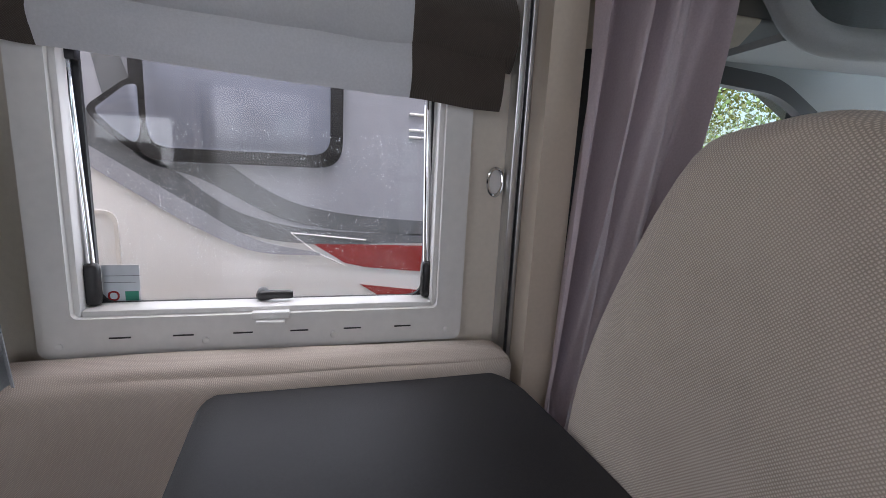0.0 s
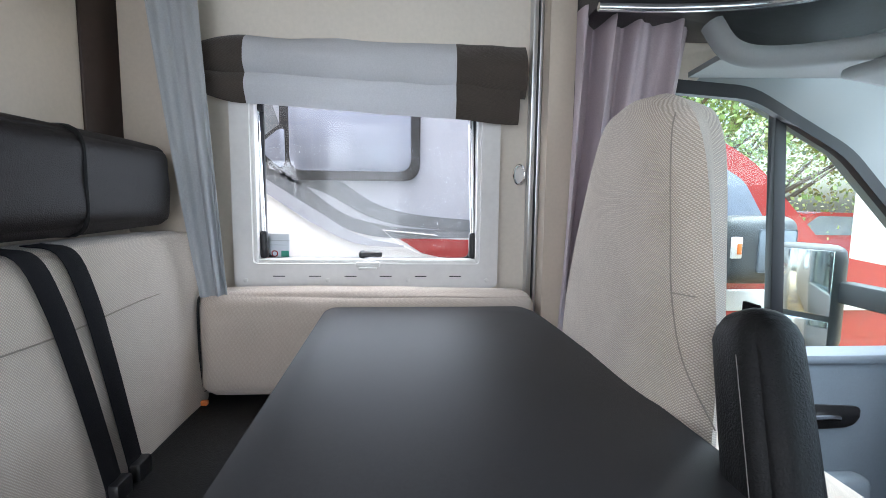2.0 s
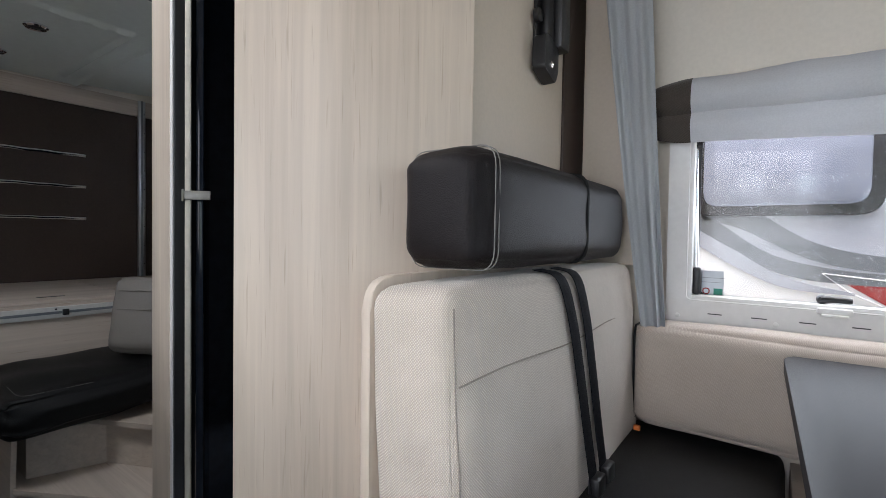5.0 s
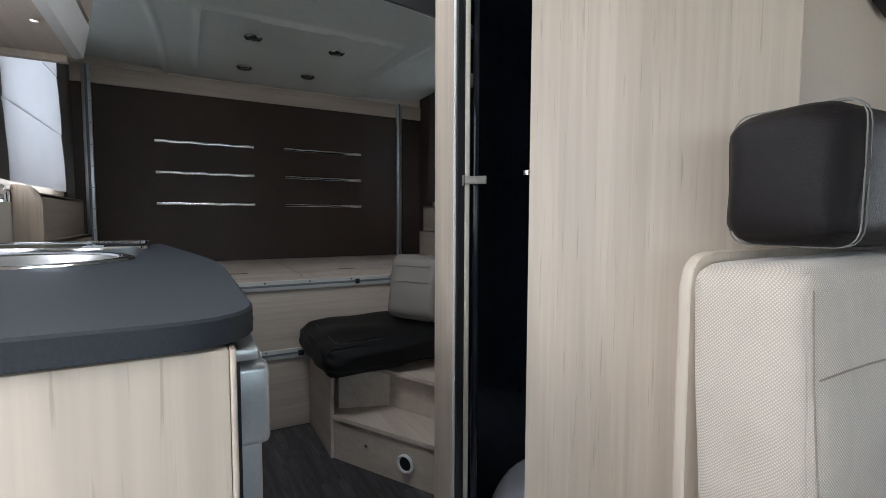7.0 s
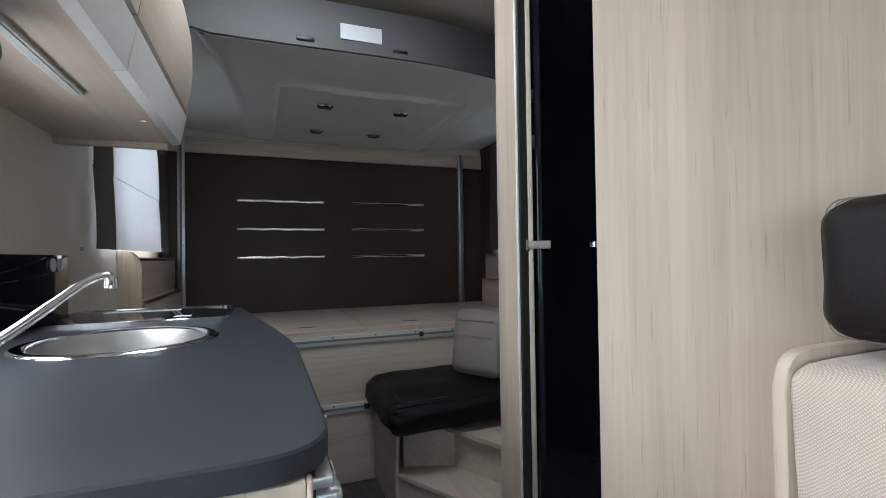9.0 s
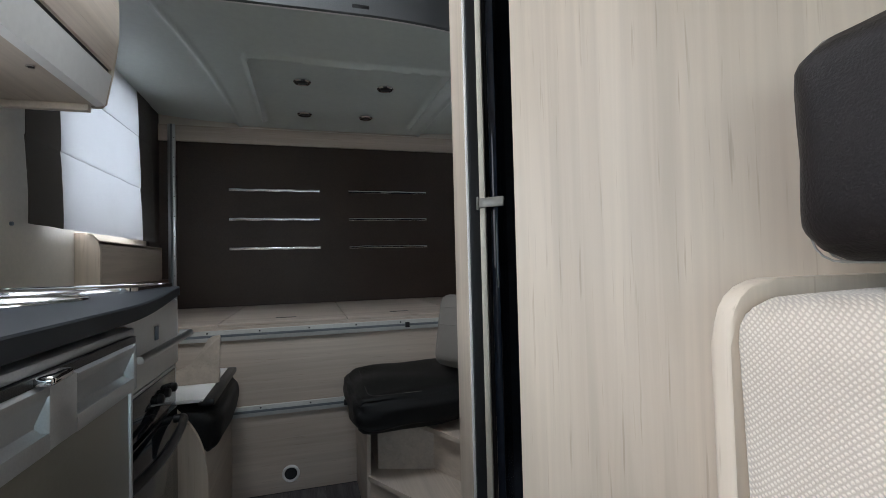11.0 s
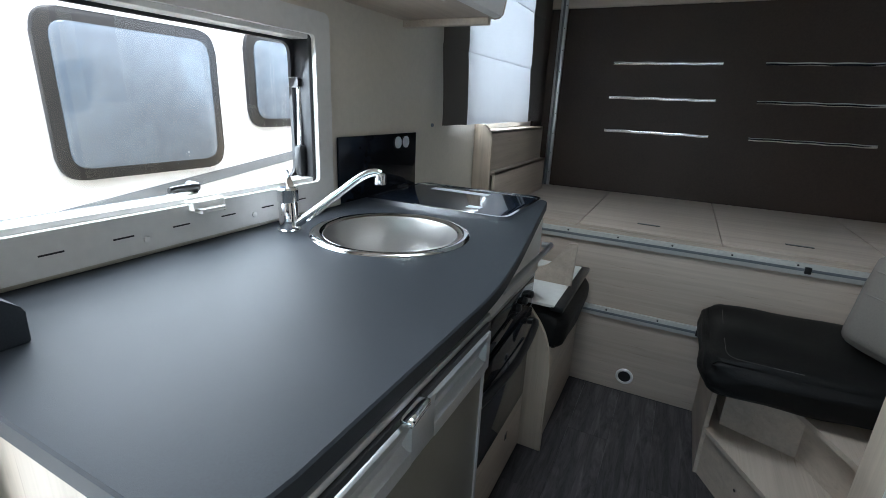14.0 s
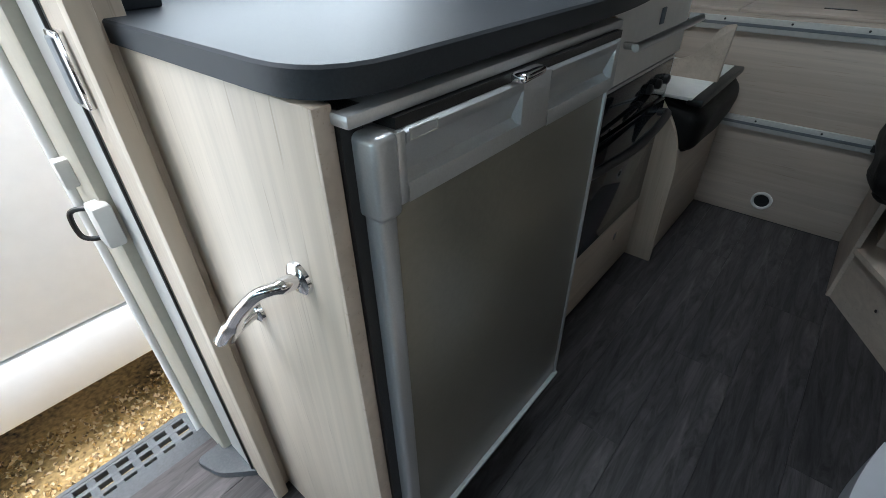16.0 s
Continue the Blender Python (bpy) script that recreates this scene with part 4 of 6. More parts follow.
def slab_with_hole(outline, hole, z0, z1, bev):
    """A slab with a round hole: rings of quads between the hole and the outline."""
    bm = bmesh.new()
    cx, cy, r = hole
    pts = []
    n = len(outline)
    for i in range(n):
        a, b = Vector(outline[i]), Vector(outline[(i + 1) % n])
        k = max(1, int((b - a).length / 0.04))
        pts += [a.lerp(b, j / k) for j in range(k)]
    rows = []
    for z in (z0, z1 - bev, z1):
        rows.append([bm.verts.new((p.x, p.y, z)) for p in pts])
    shrunk = []
    c0 = Vector((-1.05, -0.72))
    for i, p in enumerate(pts):
        d = (pts[(i + 1) % len(pts)] - pts[i - 1]).normalized()
        nrm = Vector((d.y, -d.x))
        if (p + nrm * 0.01 - c0).length > (p - c0).length:
            nrm = -nrm
        shrunk.append(p + nrm * bev)
    for v, q in zip(rows[2], shrunk):
        v.co = Vector((q.x, q.y, z1))
    inner_t, inner_b = [], []
    for p in pts:
        d = (p - Vector((cx, cy))).normalized() * r
        inner_t.append(bm.verts.new((cx + d.x, cy + d.y, z1)))
        inner_b.append(bm.verts.new((cx + d.x, cy + d.y, z0)))
    loops = [*rows, inner_t, inner_b, rows[0]]
    for a, b in zip(loops, loops[1:]):
        for i in range(len(pts)):
            j = (i + 1) % len(pts)
            bm.faces.new((a[i], a[j], b[j], b[i]))
    return bm


part("top", slab_with_hole(TOP, SINK, 0.882, 0.905, 0.0025), COUNTER, worktop)
part("end_upstand", prism(rounded([(-0.446, 0.905), (-0.522, 0.905), (-0.522, 0.945), (-0.462, 0.998), (-0.446, 0.998)], 0.004, 3), "y", -0.955, -0.775, 0.002), COUNTER, worktop, "anthracite sloping upstand")
part("wall_strip", box(-1.28, -0.53, -0.972, -0.955, 0.905, 0.925, 0.004), IVORY, worktop, "cream sealing strip along the wall")

sink = thing("sink", "round stainless steel sink set into the worktop", "sink", (SINK[0], SINK[1], 0.79))
part("rim", lathe([(0.142, 0.904), (0.150, 0.9095), (0.160, 0.9105), (0.168, 0.909), (0.171, 0.9055), (0.150, 0.900)], (SINK[0], SINK[1], 0), 56, first=False, last=False), CHROME, sink, "polished rim", 60)
prof = [(0.150, 0.903), (0.143, 0.9065), (0.139, 0.897), (0.135, 0.86), (0.128, 0.815), (0.110, 0.795), (0.06, 0.789), (0.025, 0.787)]
part("bowl", lathe(prof, (SINK[0], SINK[1], 0), 56, first=False), STEEL, sink, "brushed bowl", 60)
part("drain", lathe([(0.028, 0.7885), (0.026, 0.7905), (0.012, 0.790)], (SINK[0], SINK[1], 0), 24), CHROME, sink)

tap = thing("tap", "chrome single lever mixer tap beside the sink", "tap", (-1.018, -0.882, 0.905))
part("body", lathe([(0.024, 0), (0.024, 0.004), (0.0195, 0.006), (0.0195, 0.058), (0.018, 0.060), (0.018, 0.062), (0.0215, 0.064), (0.0215, 0.088), (0.017, 0.092)], (-1.018, -0.882, 0.905), 28), CHROME, tap)
part("spout", tube(arc([(-1.020, -0.876, 0.914), (-1.045, -0.832, 0.950), (-1.070, -0.788, 0.990), (-1.088, -0.757, 1.018), (-1.099, -0.737, 1.031), (-1.107, -0.722, 1.034), (-1.111, -0.714, 1.031)], 6), [0.0095] * 12 + [0.0085] * 25, 14), CHROME, tap, "long straight chrome spout")
part("aerator", lathe([(0.012, 0), (0.012, 0.018), (0.009, 0.022)], (-1.111, -0.715, 1.010), 20), CHROME, tap)
part("lever", box(-0.007, 0.007, 0.0, 0.062, -0.002, 0.003, 0.0015, m=pose(-1.022, -0.874, 0.992, 32, 0, 148)), CHROME, tap, "short flat chrome lever")

hob = thing("hob", "black glass hob with steel rim in the worktop", "hob", (-1.53, -0.735, 0.905))
part("glass_lid", prism(rect(-1.695, -1.375, -0.940, -0.530, 0.035), "z", 0.906, 0.914, 0.002), GLOSS_BLACK, hob, "black glass cover")
part("rim", ring(rect(-1.703, -1.367, -0.948, -0.522, 0.04), rect(-1.694, -1.376, -0.939, -0.531, 0.034), "z", 0.905, 0.916), CHROME, hob, "steel rim")
part("label", box(-1.640, -1.606, -0.86, -0.67, 0.9142, 0.9150), LABEL, hob, "white paper label strip")
part("label", box(-1.455, -1.43, -0.66, -0.62, 0.9142, 0.9150), LABEL, hob, "small white label")
part("hinge", box(-1.60, -1.56, -0.957, -0.940, 0.912, 0.922, 0.002), BLACK_PLASTIC, hob)

splash = thing("splashback", "gloss black splashback on the wall behind the hob", "splashback", (-1.48, -0.968, 0.905))
part("panel", box(-1.680, -1.282, -0.968, -0.962, 0.906, 1.080, 0.001), GLOSS_BLACK, splash)
for x in (-1.567, -1.612):
    part("socket", lathe([(0.018, 0), (0.018, 0.003), (0.015, 0.004), (0.013, 0.002)], (x, -0.961, 1.053), 24, tilt=Matrix.Rotation(radians(-90), 4, "X")), LABEL, splash, "round white sticker")

endp = thing("kitchen_end_panel", "pale oak end panel of the kitchen block", "panel", (-0.45, -0.6, 0))
part("panel", box(-0.467, -0.450, -0.80, -0.411, 0.0, 0.879, 0.003), WOOD, endp)
part("front_edge", box(-0.4675, -0.4495, -0.411, -0.406, 0.0, 0.879, 0.002), WOOD_Y, endp, "rounded oak edging")
grab = thing("grab_handle", "chrome curved grab handle on the kitchen end panel", "handle", (-0.43, -0.53, 0.6))
part("bar", tube(arc([(-0.446, -0.476, 0.698), (-0.428, -0.478, 0.699), (-0.412, -0.490, 0.694), (-0.402, -0.520, 0.662), (-0.398, -0.550, 0.625), (-0.396, -0.578, 0.592), (-0.399, -0.598, 0.572), (-0.411, -0.607, 0.570), (-0.428, -0.607, 0.577), (-0.446, -0.606, 0.582)], 5), [0.012] * 6 + [0.0095] * 14 + [0.0125] * 10 + [0.0135] * 16, 14, flat=0.7), CHROME, grab)
for y, z in ((-0.476, 0.698), (-0.606, 0.582)):
    part("rose", lathe([(0.019, 0), (0.018, 0.004), (0.013, 0.007)], (-0.450, y, z), 20, tilt=Matrix.Rotation(radians(90), 4, "Y")), CHROME, grab)

fridge = thing("fridge", "silver compressor fridge with dark steel door", "fridge", (-0.7, -0.6, 0.19))
part("body", box(-0.915, -0.490, -0.95, -0.425, 0.19, 0.868, 0.003), BLACK_PLASTIC, fridge, "black cabinet")
# Black block gives the narrow gap its shade through colour.
part("gap", box(-0.490, -0.468, -0.95, -0.402, 0.0, 0.874), BLACK_PLASTIC, fridge, "black filler painted as the shaded gap beside the door")
part("top_strip", box(-0.930, -0.464, -0.47, -0.387, 0.863, 0.874, 0.003), SILVER, fridge, "silver top strip")
part("door_edge", box(-0.502, -0.481, -0.425, -0.384, 0.195, 0.850, 0.005, 3), SILVER, fridge, "silver door edge")
fd = part("door", box(-0.915, -0.500, -0.425, -0.390, 0.195, 0.790, 0.003), FRIDGE_FACE, fridge, "dark steel laminate door panel")
part("door_side", box(-0.921, -0.913, -0.425, -0.387, 0.195, 0.850, 0.002), SILVER, fd)
part("cap", box(-0.503, -0.477, -0.425, -0.377, 0.782, 0.855, 0.006, 3), SILVER, fd, "silver corner cap")
SCOOP = [(-0.425, 0.853), (-0.383, 0.853), (-0.379, 0.850), (-0.379, 0.842), (-0.381, 0.840), (-0.391, 0.816), (-0.3915, 0.812), (-0.386, 0.807), (-0.380, 0.807), (-0.379, 0.803), (-0.379, 0.790), (-0.425, 0.790)]
for xa, xb in ((-0.680, -0.512), (-0.900, -0.735)):
    part("grip_rail", prism(SCOOP, "x", xa, xb), SILVER, fd, "silver door top rail with scooped grip", 50)
for xa, xb in ((-0.914, -0.900), (-0.735, -0.680), (-0.512, -0.502)):
    part("rail_block", box(xa, xb, -0.425, -0.379, 0.790, 0.853, 0.002), SILVER, fd, "raised block beside the grip")
part("arrow_badge", ring(rect(-0.549, -0.516, 0.8425, 0.8518), rect(-0.548, -0.517, 0.8433, 0.851), "y", -0.3795, -0.3784), ALU_PAINT, fd, "embossed arrow panel")
part("foot_strip", box(-0.921, -0.481, -0.392, -0.383, 0.190, 0.1965, 0.001), LABEL, fd, "pale bottom edge strip")
# Black block added for the shade between top strip and door.
part("gap_shade_block", box(-0.920, -0.505, -0.43, -0.383, 0.8535, 0.8625), BLACK_PLASTIC, fridge, "black block painted as the shaded gap above the door")
part("catch", cushion(0.050, 0.018, 0.010, 0.0045, pose(-0.685, -0.378, 0.858, 0, 0, 4), 4), CHROME, fridge, "chrome door catch")
part("plinth", box(-0.925, -0.470, -0.46, -0.440, 0.0, 0.188), BLACK_PLASTIC, fridge, "black recessed plinth")

cook = thing("oven_cabinet", "pale oak cooker cabinet with white drawer", "cabinet", (-1.3, -0.7, 0))
part("divider", box(-0.942, -0.926, -0.95, -0.400, 0.19, 0.874, 0.002), WOOD, cook, "pale oak divider")
part("carcass", box(-1.700, -0.942, -0.95, -0.530, 0.06, 0.775), WOOD, cook)
dr = part("drawer", box(-1.690, -0.945, -0.530, -0.512, 0.686, 0.868, 0.003), PLASTIC, cook, "white drawer front")
part("handle", tube(arc([(-1.280, -0.510, 0.768), (-1.282, -0.488, 0.768), (-1.30, -0.482, 0.768), (-1.68, -0.482, 0.768), (-1.698, -0.488, 0.768), (-1.700, -0.510, 0.768)], 4), 0.009, 10, flat=0.7), ALU, dr, "grey bar handle")
part("lock", box(-1.492, -1.468, -0.512, -0.508, 0.780, 0.815, 0.002), GREY_PLASTIC, dr, "grey push lock")
low = part("lower_drawer", box(-1.680, -0.945, -0.530, -0.514, 0.030, 0.238, 0.003), WOOD_X, cook, "pale oak lower drawer")
part("lock", box(-1.528, -1.505, -0.514, -0.510, 0.167, 0.192, 0.002), CHROME, low, "chrome push lock")
part("plinth", box(-1.690, -0.945, -0.56, -0.5315, 0.0, 0.058), BLACK_PLASTIC, cook)
oven = thing("oven", "black glass oven below the worktop", "oven", (-1.35, -0.55, 0.3))
part("fascia", box(-1.660, -1.06, -0.531, -0.512, 0.578, 0.674, 0.003), GLOSS_BLACK, oven, "black control fascia")
od = part("door", box(-1.660, -1.06, -0.531, -0.508, 0.252, 0.570, 0.004), GLOSS_BLACK, oven, "black glass oven door")
part("window", box(-1.600, -1.13, -0.508, -0.505, 0.285, 0.490, 0.001), OVEN_GLASS, od, "oven window")
part("handle", tube(arc([(-1.10, -0.506, 0.540), (-1.12, -0.478, 0.542), (-1.36, -0.462, 0.535), (-1.60, -0.478, 0.542), (-1.62, -0.506, 0.540)], 6), 0.011, 10), BLACK_PLASTIC, od, "black curved handle")
for x in (-1.50, -1.56, -1.62):
    part("knob", lathe([(0.013, 0), (0.012, 0.010), (0.007, 0.013)], (x, -0.512, 0.628), 20, tilt=Matrix.Rotation(radians(-90), 4, "X")), BLACK_PLASTIC, oven, "black control knob")
part("trim", ring(rect(-1.668, -1.05, 0.243, 0.682), rect(-1.660, -1.06, 0.251, 0.675), "y", -0.531, -0.514), ALU, oven, "metal oven trim")

# overhead lockers
lock = thing("overhead_locker", "pale oak overhead locker with white lower band", "cabinet", (-1.0, -0.8, 1.41))
prof = [(-0.972, 1.425), (-0.690, 1.402), (-0.672, 1.408), (-0.655, 1.495), (-0.640, 1.60), (-0.640, 1.72), (-0.668, 1.86), (-0.72, 1.96), (-0.972, 1.96)]
part("end_panel", prism(rounded(prof, [0, 0.015, 0.01, 0.0, 0.03, 0.05, 0.05, 0.02, 0]), "x", -1.640, -1.622, 0.004), WOOD, lock, "pale oak shaped end panel")
part("underside", box(-1.622, -0.42, -0.972, -0.690, 1.404, 1.420), WOOD_X, lock, "pale oak underside")
part("rear_lip", box(-1.622, -1.60, -0.972, -0.70, 1.385, 1.404, 0.003), WOOD_X, lock)
for xa, xb in ((-1.621, -1.032), (-1.028, -0.43)):
    part("white_band", prism([(-0.690, 1.402), (-0.668, 1.406), (-0.652, 1.490), (-0.675, 1.490)], "x", xa, xb, 0.002), PLASTIC, lock, "white lacquered lower band")
    part("shadow_groove", prism([(-0.672, 1.490), (-0.662, 1.490), (-0.660, 1.508), (-0.672, 1.508)], "x", xa, xb), BLACK_PLASTIC, lock, "dark groove")
    part("door", prism(rounded([(-0.670, 1.508), (-0.651, 1.508), (-0.636, 1.60), (-0.636, 1.72), (-0.664, 1.86), (-0.715, 1.955), (-0.74, 1.955), (-0.68, 1.80)], [0, 0, 0.03, 0.05, 0.05, 0, 0, 0.04]), "x", xa, xb, 0.002), WOOD_X, lock, "pale oak curved locker door")
part("light_strip", box(-1.18, -0.75, -0.80, -0.775, 1.396, 1.404, 0.002), ALU_PAINT, lock, "slim grey under-cabinet light")
part("light_lens", box(-1.165, -0.765, -0.794, -0.781, 1.3945, 1.397), ALU_PAINT, lock, "frosted lens")
part("button", lathe([(0.008, 0), (0.008, 0.004)], (-1.35, -0.71, 1.398), 12), CHROME, lock)
spot = thing("swan_neck_spot", "black spotlight on a chrome arm below the locker", "spotlight", (-0.78, -0.80, 1.37))
part("arm", tube(arc([(-0.60, -0.80, 1.402), (-0.62, -0.80, 1.372), (-0.68, -0.80, 1.366), (-0.775, -0.80, 1.362)], 5), 0.010, 10), CHROME, spot, "chrome arm")
part("head", tube([(-0.770, -0.80, 1.362), (-0.785, -0.80, 1.361), (-0.80, -0.80, 1.360), (-0.845, -0.80, 1.352), (-0.862, -0.80, 1.348)], [0.014, 0.024, 0.030, 0.030, 0.024], 18), BLACK_PLASTIC, spot, "black lamp head")
part("button", lathe([(0.012, 0), (0.011, 0.008)], (-0.84, -0.80, 1.318), 14), CHROME, spot)
tagged(part("wall_stud", lathe([(0.006, 0), (0.006, 0.006)], (-1.80, -0.970, 1.10), 12, tilt=Matrix.Rotation(radians(-90), 4, "X")), GREY_PLASTIC), "small grey wall stud", "stud")

# ---- rear lounge ----
structure("rear_panel", box(-3.200, -3.188, -0.972, 1.10, 0.60, 1.705), BROWN, "dark brown panel across the rear wall")
structure("rear_band", box(-3.200, -3.175, -0.972, 1.10, 1.705, 1.80, 0.003), WOOD_Y, "pale oak band above the brown panel")
for y in (-0.972, 1.10):
    s = 1 if y < 0 else -1
    structure("rear_side_panel", box(-3.188, -3.00, min(y, y + s * 0.012), max(y, y + s * 0.012), 0.70, 1.86), BROWN, "dark brown side panel in the rear corner")
for y in (-0.890, 0.915):
    r = structure("rear_guide_rail", box(-3.188, -3.165, y - 0.020, y + 0.020, 0.70, 1.80, 0.003), ALU, "aluminium upright guide rail on the rear wall")
    part("groove", box(-3.166, -3.163, y - 0.006, y + 0.006, 0.72, 1.80), DECAL_GREY, r)
    for k in range(9):
        part("rivet", lathe([(0.003, 0), (0.002, 0.002)], (-3.165, y + 0.013, 0.8 + 0.115 * k), 8, tilt=Matrix.Rotation(radians(90), 4, "Y")), BLACK_PLASTIC, r)
for z in (1.424, 1.246, 1.067):
    for ya, yb in ((-0.588, -0.061), (0.12, 0.633)):
        t = thing("chrome_strip", "thin chrome trim strip on the brown rear panel", "trim strip", (-3.185, 0.5 * (ya + yb), z), group="rear wall trim strips")
        part("strip", sheet(lambda u, v: (-3.1835 - 0.0016 * (2 * v - 1) ** 2, ya + (yb - ya) * u, z + (v - 0.5) * 0.013 + 0.0012 * math.sin(u * 22 + z * 9)), 24, 4, 0.003), CHROME, t, angle=80)

shell = thing("drop_down_bed", "grey green moulded underside of a raised bed", "bed", (-2.4, 0.06, 1.8))


def bed_under(u, v):
    y = -0.955 + 2.04 * v
    t = (y - 0.06) / 1.02
    front = -1.74 - 0.28 * max(0.0, t) ** 2 - 0.05 * t * t
    x = -3.17 + (front + 3.17) * u
    z = 1.812 + 0.035 * t ** 4
    q = (x + 3.17) / 1.33
    for edge in (-0.52 - 0.09 * q ** 3, 0.585 + 0.09 * q ** 3):
        z += 0.012 / (1 + math.exp((y - edge) / 0.008 * (1 if edge < 0 else -1))) - 0.014 * math.exp(-((y - edge) / 0.014) ** 2)
    along = math.exp(-((abs(y - 0.06) - 0.430) / 0.012) ** 2) * (1 if -3.02 < x < -2.15 else 0)
    across = math.exp(-((x + 2.14) / 0.012) ** 2) * (1 if abs(y - 0.06) < 0.437 else 0)
    z -= 0.016 * max(along, across)
    return (x, y, z)


part("shell", sheet(bed_under, 110, 240, 0.004), GRP, shell, "moulded shell with four spot lights", 60)


def bed_edge(u, v):
    p = Vector(bed_under(1.0, v))
    return (p.x + 0.012, p.y, p.z - 0.012 + 0.17 * u)


part("grey_border", sheet(bed_edge, 4, 40, 0.02), GREY_TRIM, shell, "dark grey padded border", 60)
part("edge_bead", tube([tuple(Vector(bed_under(1.0, i / 40)) + Vector((0.012, 0, -0.006))) for i in range(41)], 0.008, 8), PLASTIC, shell, "white edge bead")
part("mattress", box(-3.15, -1.95, -0.95, 1.07, 1.90, 2.04, 0.03), GREY_TRIM, shell, "dark grey mattress bag")
lab = Vector(bed_under(1.0, 0.42))
part("notice_label", box(lab.x + 0.0335, lab.x + 0.0355, lab.y - 0.08, lab.y + 0.07, lab.z + 0.030, lab.z + 0.085), LABEL, shell, "pale paper notice")
for dy in (-0.20, 0.14):
    part("clip", box(lab.x + 0.02, lab.x + 0.034, lab.y + dy - 0.03, lab.y + dy + 0.03, lab.z + 0.005, lab.z + 0.02, 0.003), BLACK_PLASTIC, shell, "black clip")
for x, y in ((-2.353, -0.153), (-2.357, 0.23), (-2.825, -0.144), (-2.822, 0.193)):
    d = thing("ceiling_spot", "small chrome ringed ceiling spotlight, switched off", "spotlight", (x, y, 1.79), group="ceiling spotlights")
    part("ring", lathe([(0.040, 0), (0.040, -0.006), (0.034, -0.011), (0.027, -0.008), (0.027, 0)], (x, y, 1.802), 28), CHROME, d, "chrome ring")
    part("lens", lathe([(0.026, 0), (0.026, -0.006), (0.015, -0.009)], (x, y, 1.802), 24), BLACK_PLASTIC, d, "dark lens")

bed = thing("bed_box", "pale oak bed box with aluminium rails", "bed base", (-2.7, 0.05, 0))
part("front_board", box(-2.283, -2.265, -0.972, 1.10, 0.0, 0.712, 0.002), WOOD_Y, bed, "pale oak front board")
part("top_board", box(-3.188, -2.262, -0.972, 1.10, 0.690, 0.709), WOOD_Y, bed)
cuts = [-0.972, -0.505, 0.022, 0.545, 1.10]
for a, b in zip(cuts, cuts[1:]):
    lid = part("lid", box(-3.180, -2.262, a + 0.002, b - 0.002, 0.710, 0.722, 0.002), WOOD_Y, bed, "pale oak lift-up lid")
    part("finger_slot", box(-2.42, -2.40, 0.5 * (a + b) - 0.045, 0.5 * (a + b) + 0.045, 0.7215, 0.7235, 0.0008), BLACK_PLASTIC, lid, "dark finger slot")
for z, ya, yb in ((0.676, -0.66, 1.10), (0.356, -0.66, 0.06)):
    rl = part("rail", box(-2.264, -2.250, ya, yb, z - 0.022, z + 0.022, 0.003), ALU_PAINT, bed, "aluminium slide rail")
    part("groove", box(-2.2505, -2.248, ya, yb, z - 0.005, z + 0.005), DECAL_GREY, rl)
    for k in range(6):
        part("rivet", lathe([(0.004, 0), (0.003, 0.003)], (-2.250, ya + 0.12 + 0.2 * k, z + 0.013), 8, tilt=Matrix.Rotation(radians(90), 4, "Y")), BLACK_PLASTIC, rl) if ya + 0.12 + 0.2 * k < yb else None
    part("stop", box(-2.252, -2.240, yb - 0.06 if yb < 1 else 0.28, yb - 0.035 if yb < 1 else 0.30, z - 0.012, z + 0.012, 0.002), BLACK_PLASTIC, rl, "black rail stop")


def outlet(at, normal_turn):
    v = thing("air_outlet", "round white warm air outlet", "air vent", at, group="air outlets")
    part("collar", lathe([(0.036, 0), (0.036, 0.004), (0.031, 0.009), (0.026, 0.006), (0.026, 0.001)], at, 28, tilt=normal_turn), PLASTIC, v)
    part("throat", lathe([(0.026, 0.001), (0.024, 0.0035), (0.010, 0.003)], at, 24, tilt=normal_turn), BLACK_PLASTIC, v, "dark throat")
    return v


outlet((-2.265, -0.225, 0.075), Matrix.Rotation(radians(90), 4, "Y"))

# step unit with the black seat
steps = thing("step_unit", "pale oak angled step unit beside the bathroom", "steps", (-1.9, 0.4, 0))
FRONT = [(-2.262, 0.064), (-1.885, 0.064), (-1.345, 0.375), (-1.345, 0.60), (-2.262, 0.60)]
part("lower_box", prism(FRONT, "z", 0.0, 0.167), WOOD_X, steps)
part("lower_tread", prism(rounded([(-2.262, 0.058), (-1.880, 0.056), (-1.335, 0.370), (-1.335, 0.60), (-2.262, 0.60)], 0.006, 3), "z", 0.168, 0.185, 0.004), WOOD_X, steps, "pale oak lower tread")
part("upper_box", prism([(-2.262, 0.10), (-1.93, 0.10), (-1.86, 0.30), (-1.345, 0.545), (-1.345, 0.62), (-2.262, 0.62)], "z", 0.185, 0.334), WOOD_X, steps)
part("upper_tread", prism(rounded([(-2.262, 0.09), (-1.90, 0.24), (-1.335, 0.510), (-1.335, 0.62), (-2.262, 0.62)], 0.006, 3), "z", 0.335, 0.352, 0.004), WOOD_X, steps, "pale oak upper tread")
part("side_panel", prism(rounded([(-2.262, 0.0), (-1.885, 0.0), (-1.885, 0.225), (-1.86, 0.40), (-2.262, 0.40)], [0, 0, 0.02, 0.02, 0]), "y", 0.052, 0.066, 0.002), WOOD_X, steps, "pale oak side panel")
part("back_support", box(-2.262, -1.30, 0.62, 0.64, 0.0, 0.72, 0.003), WOOD_X, steps)
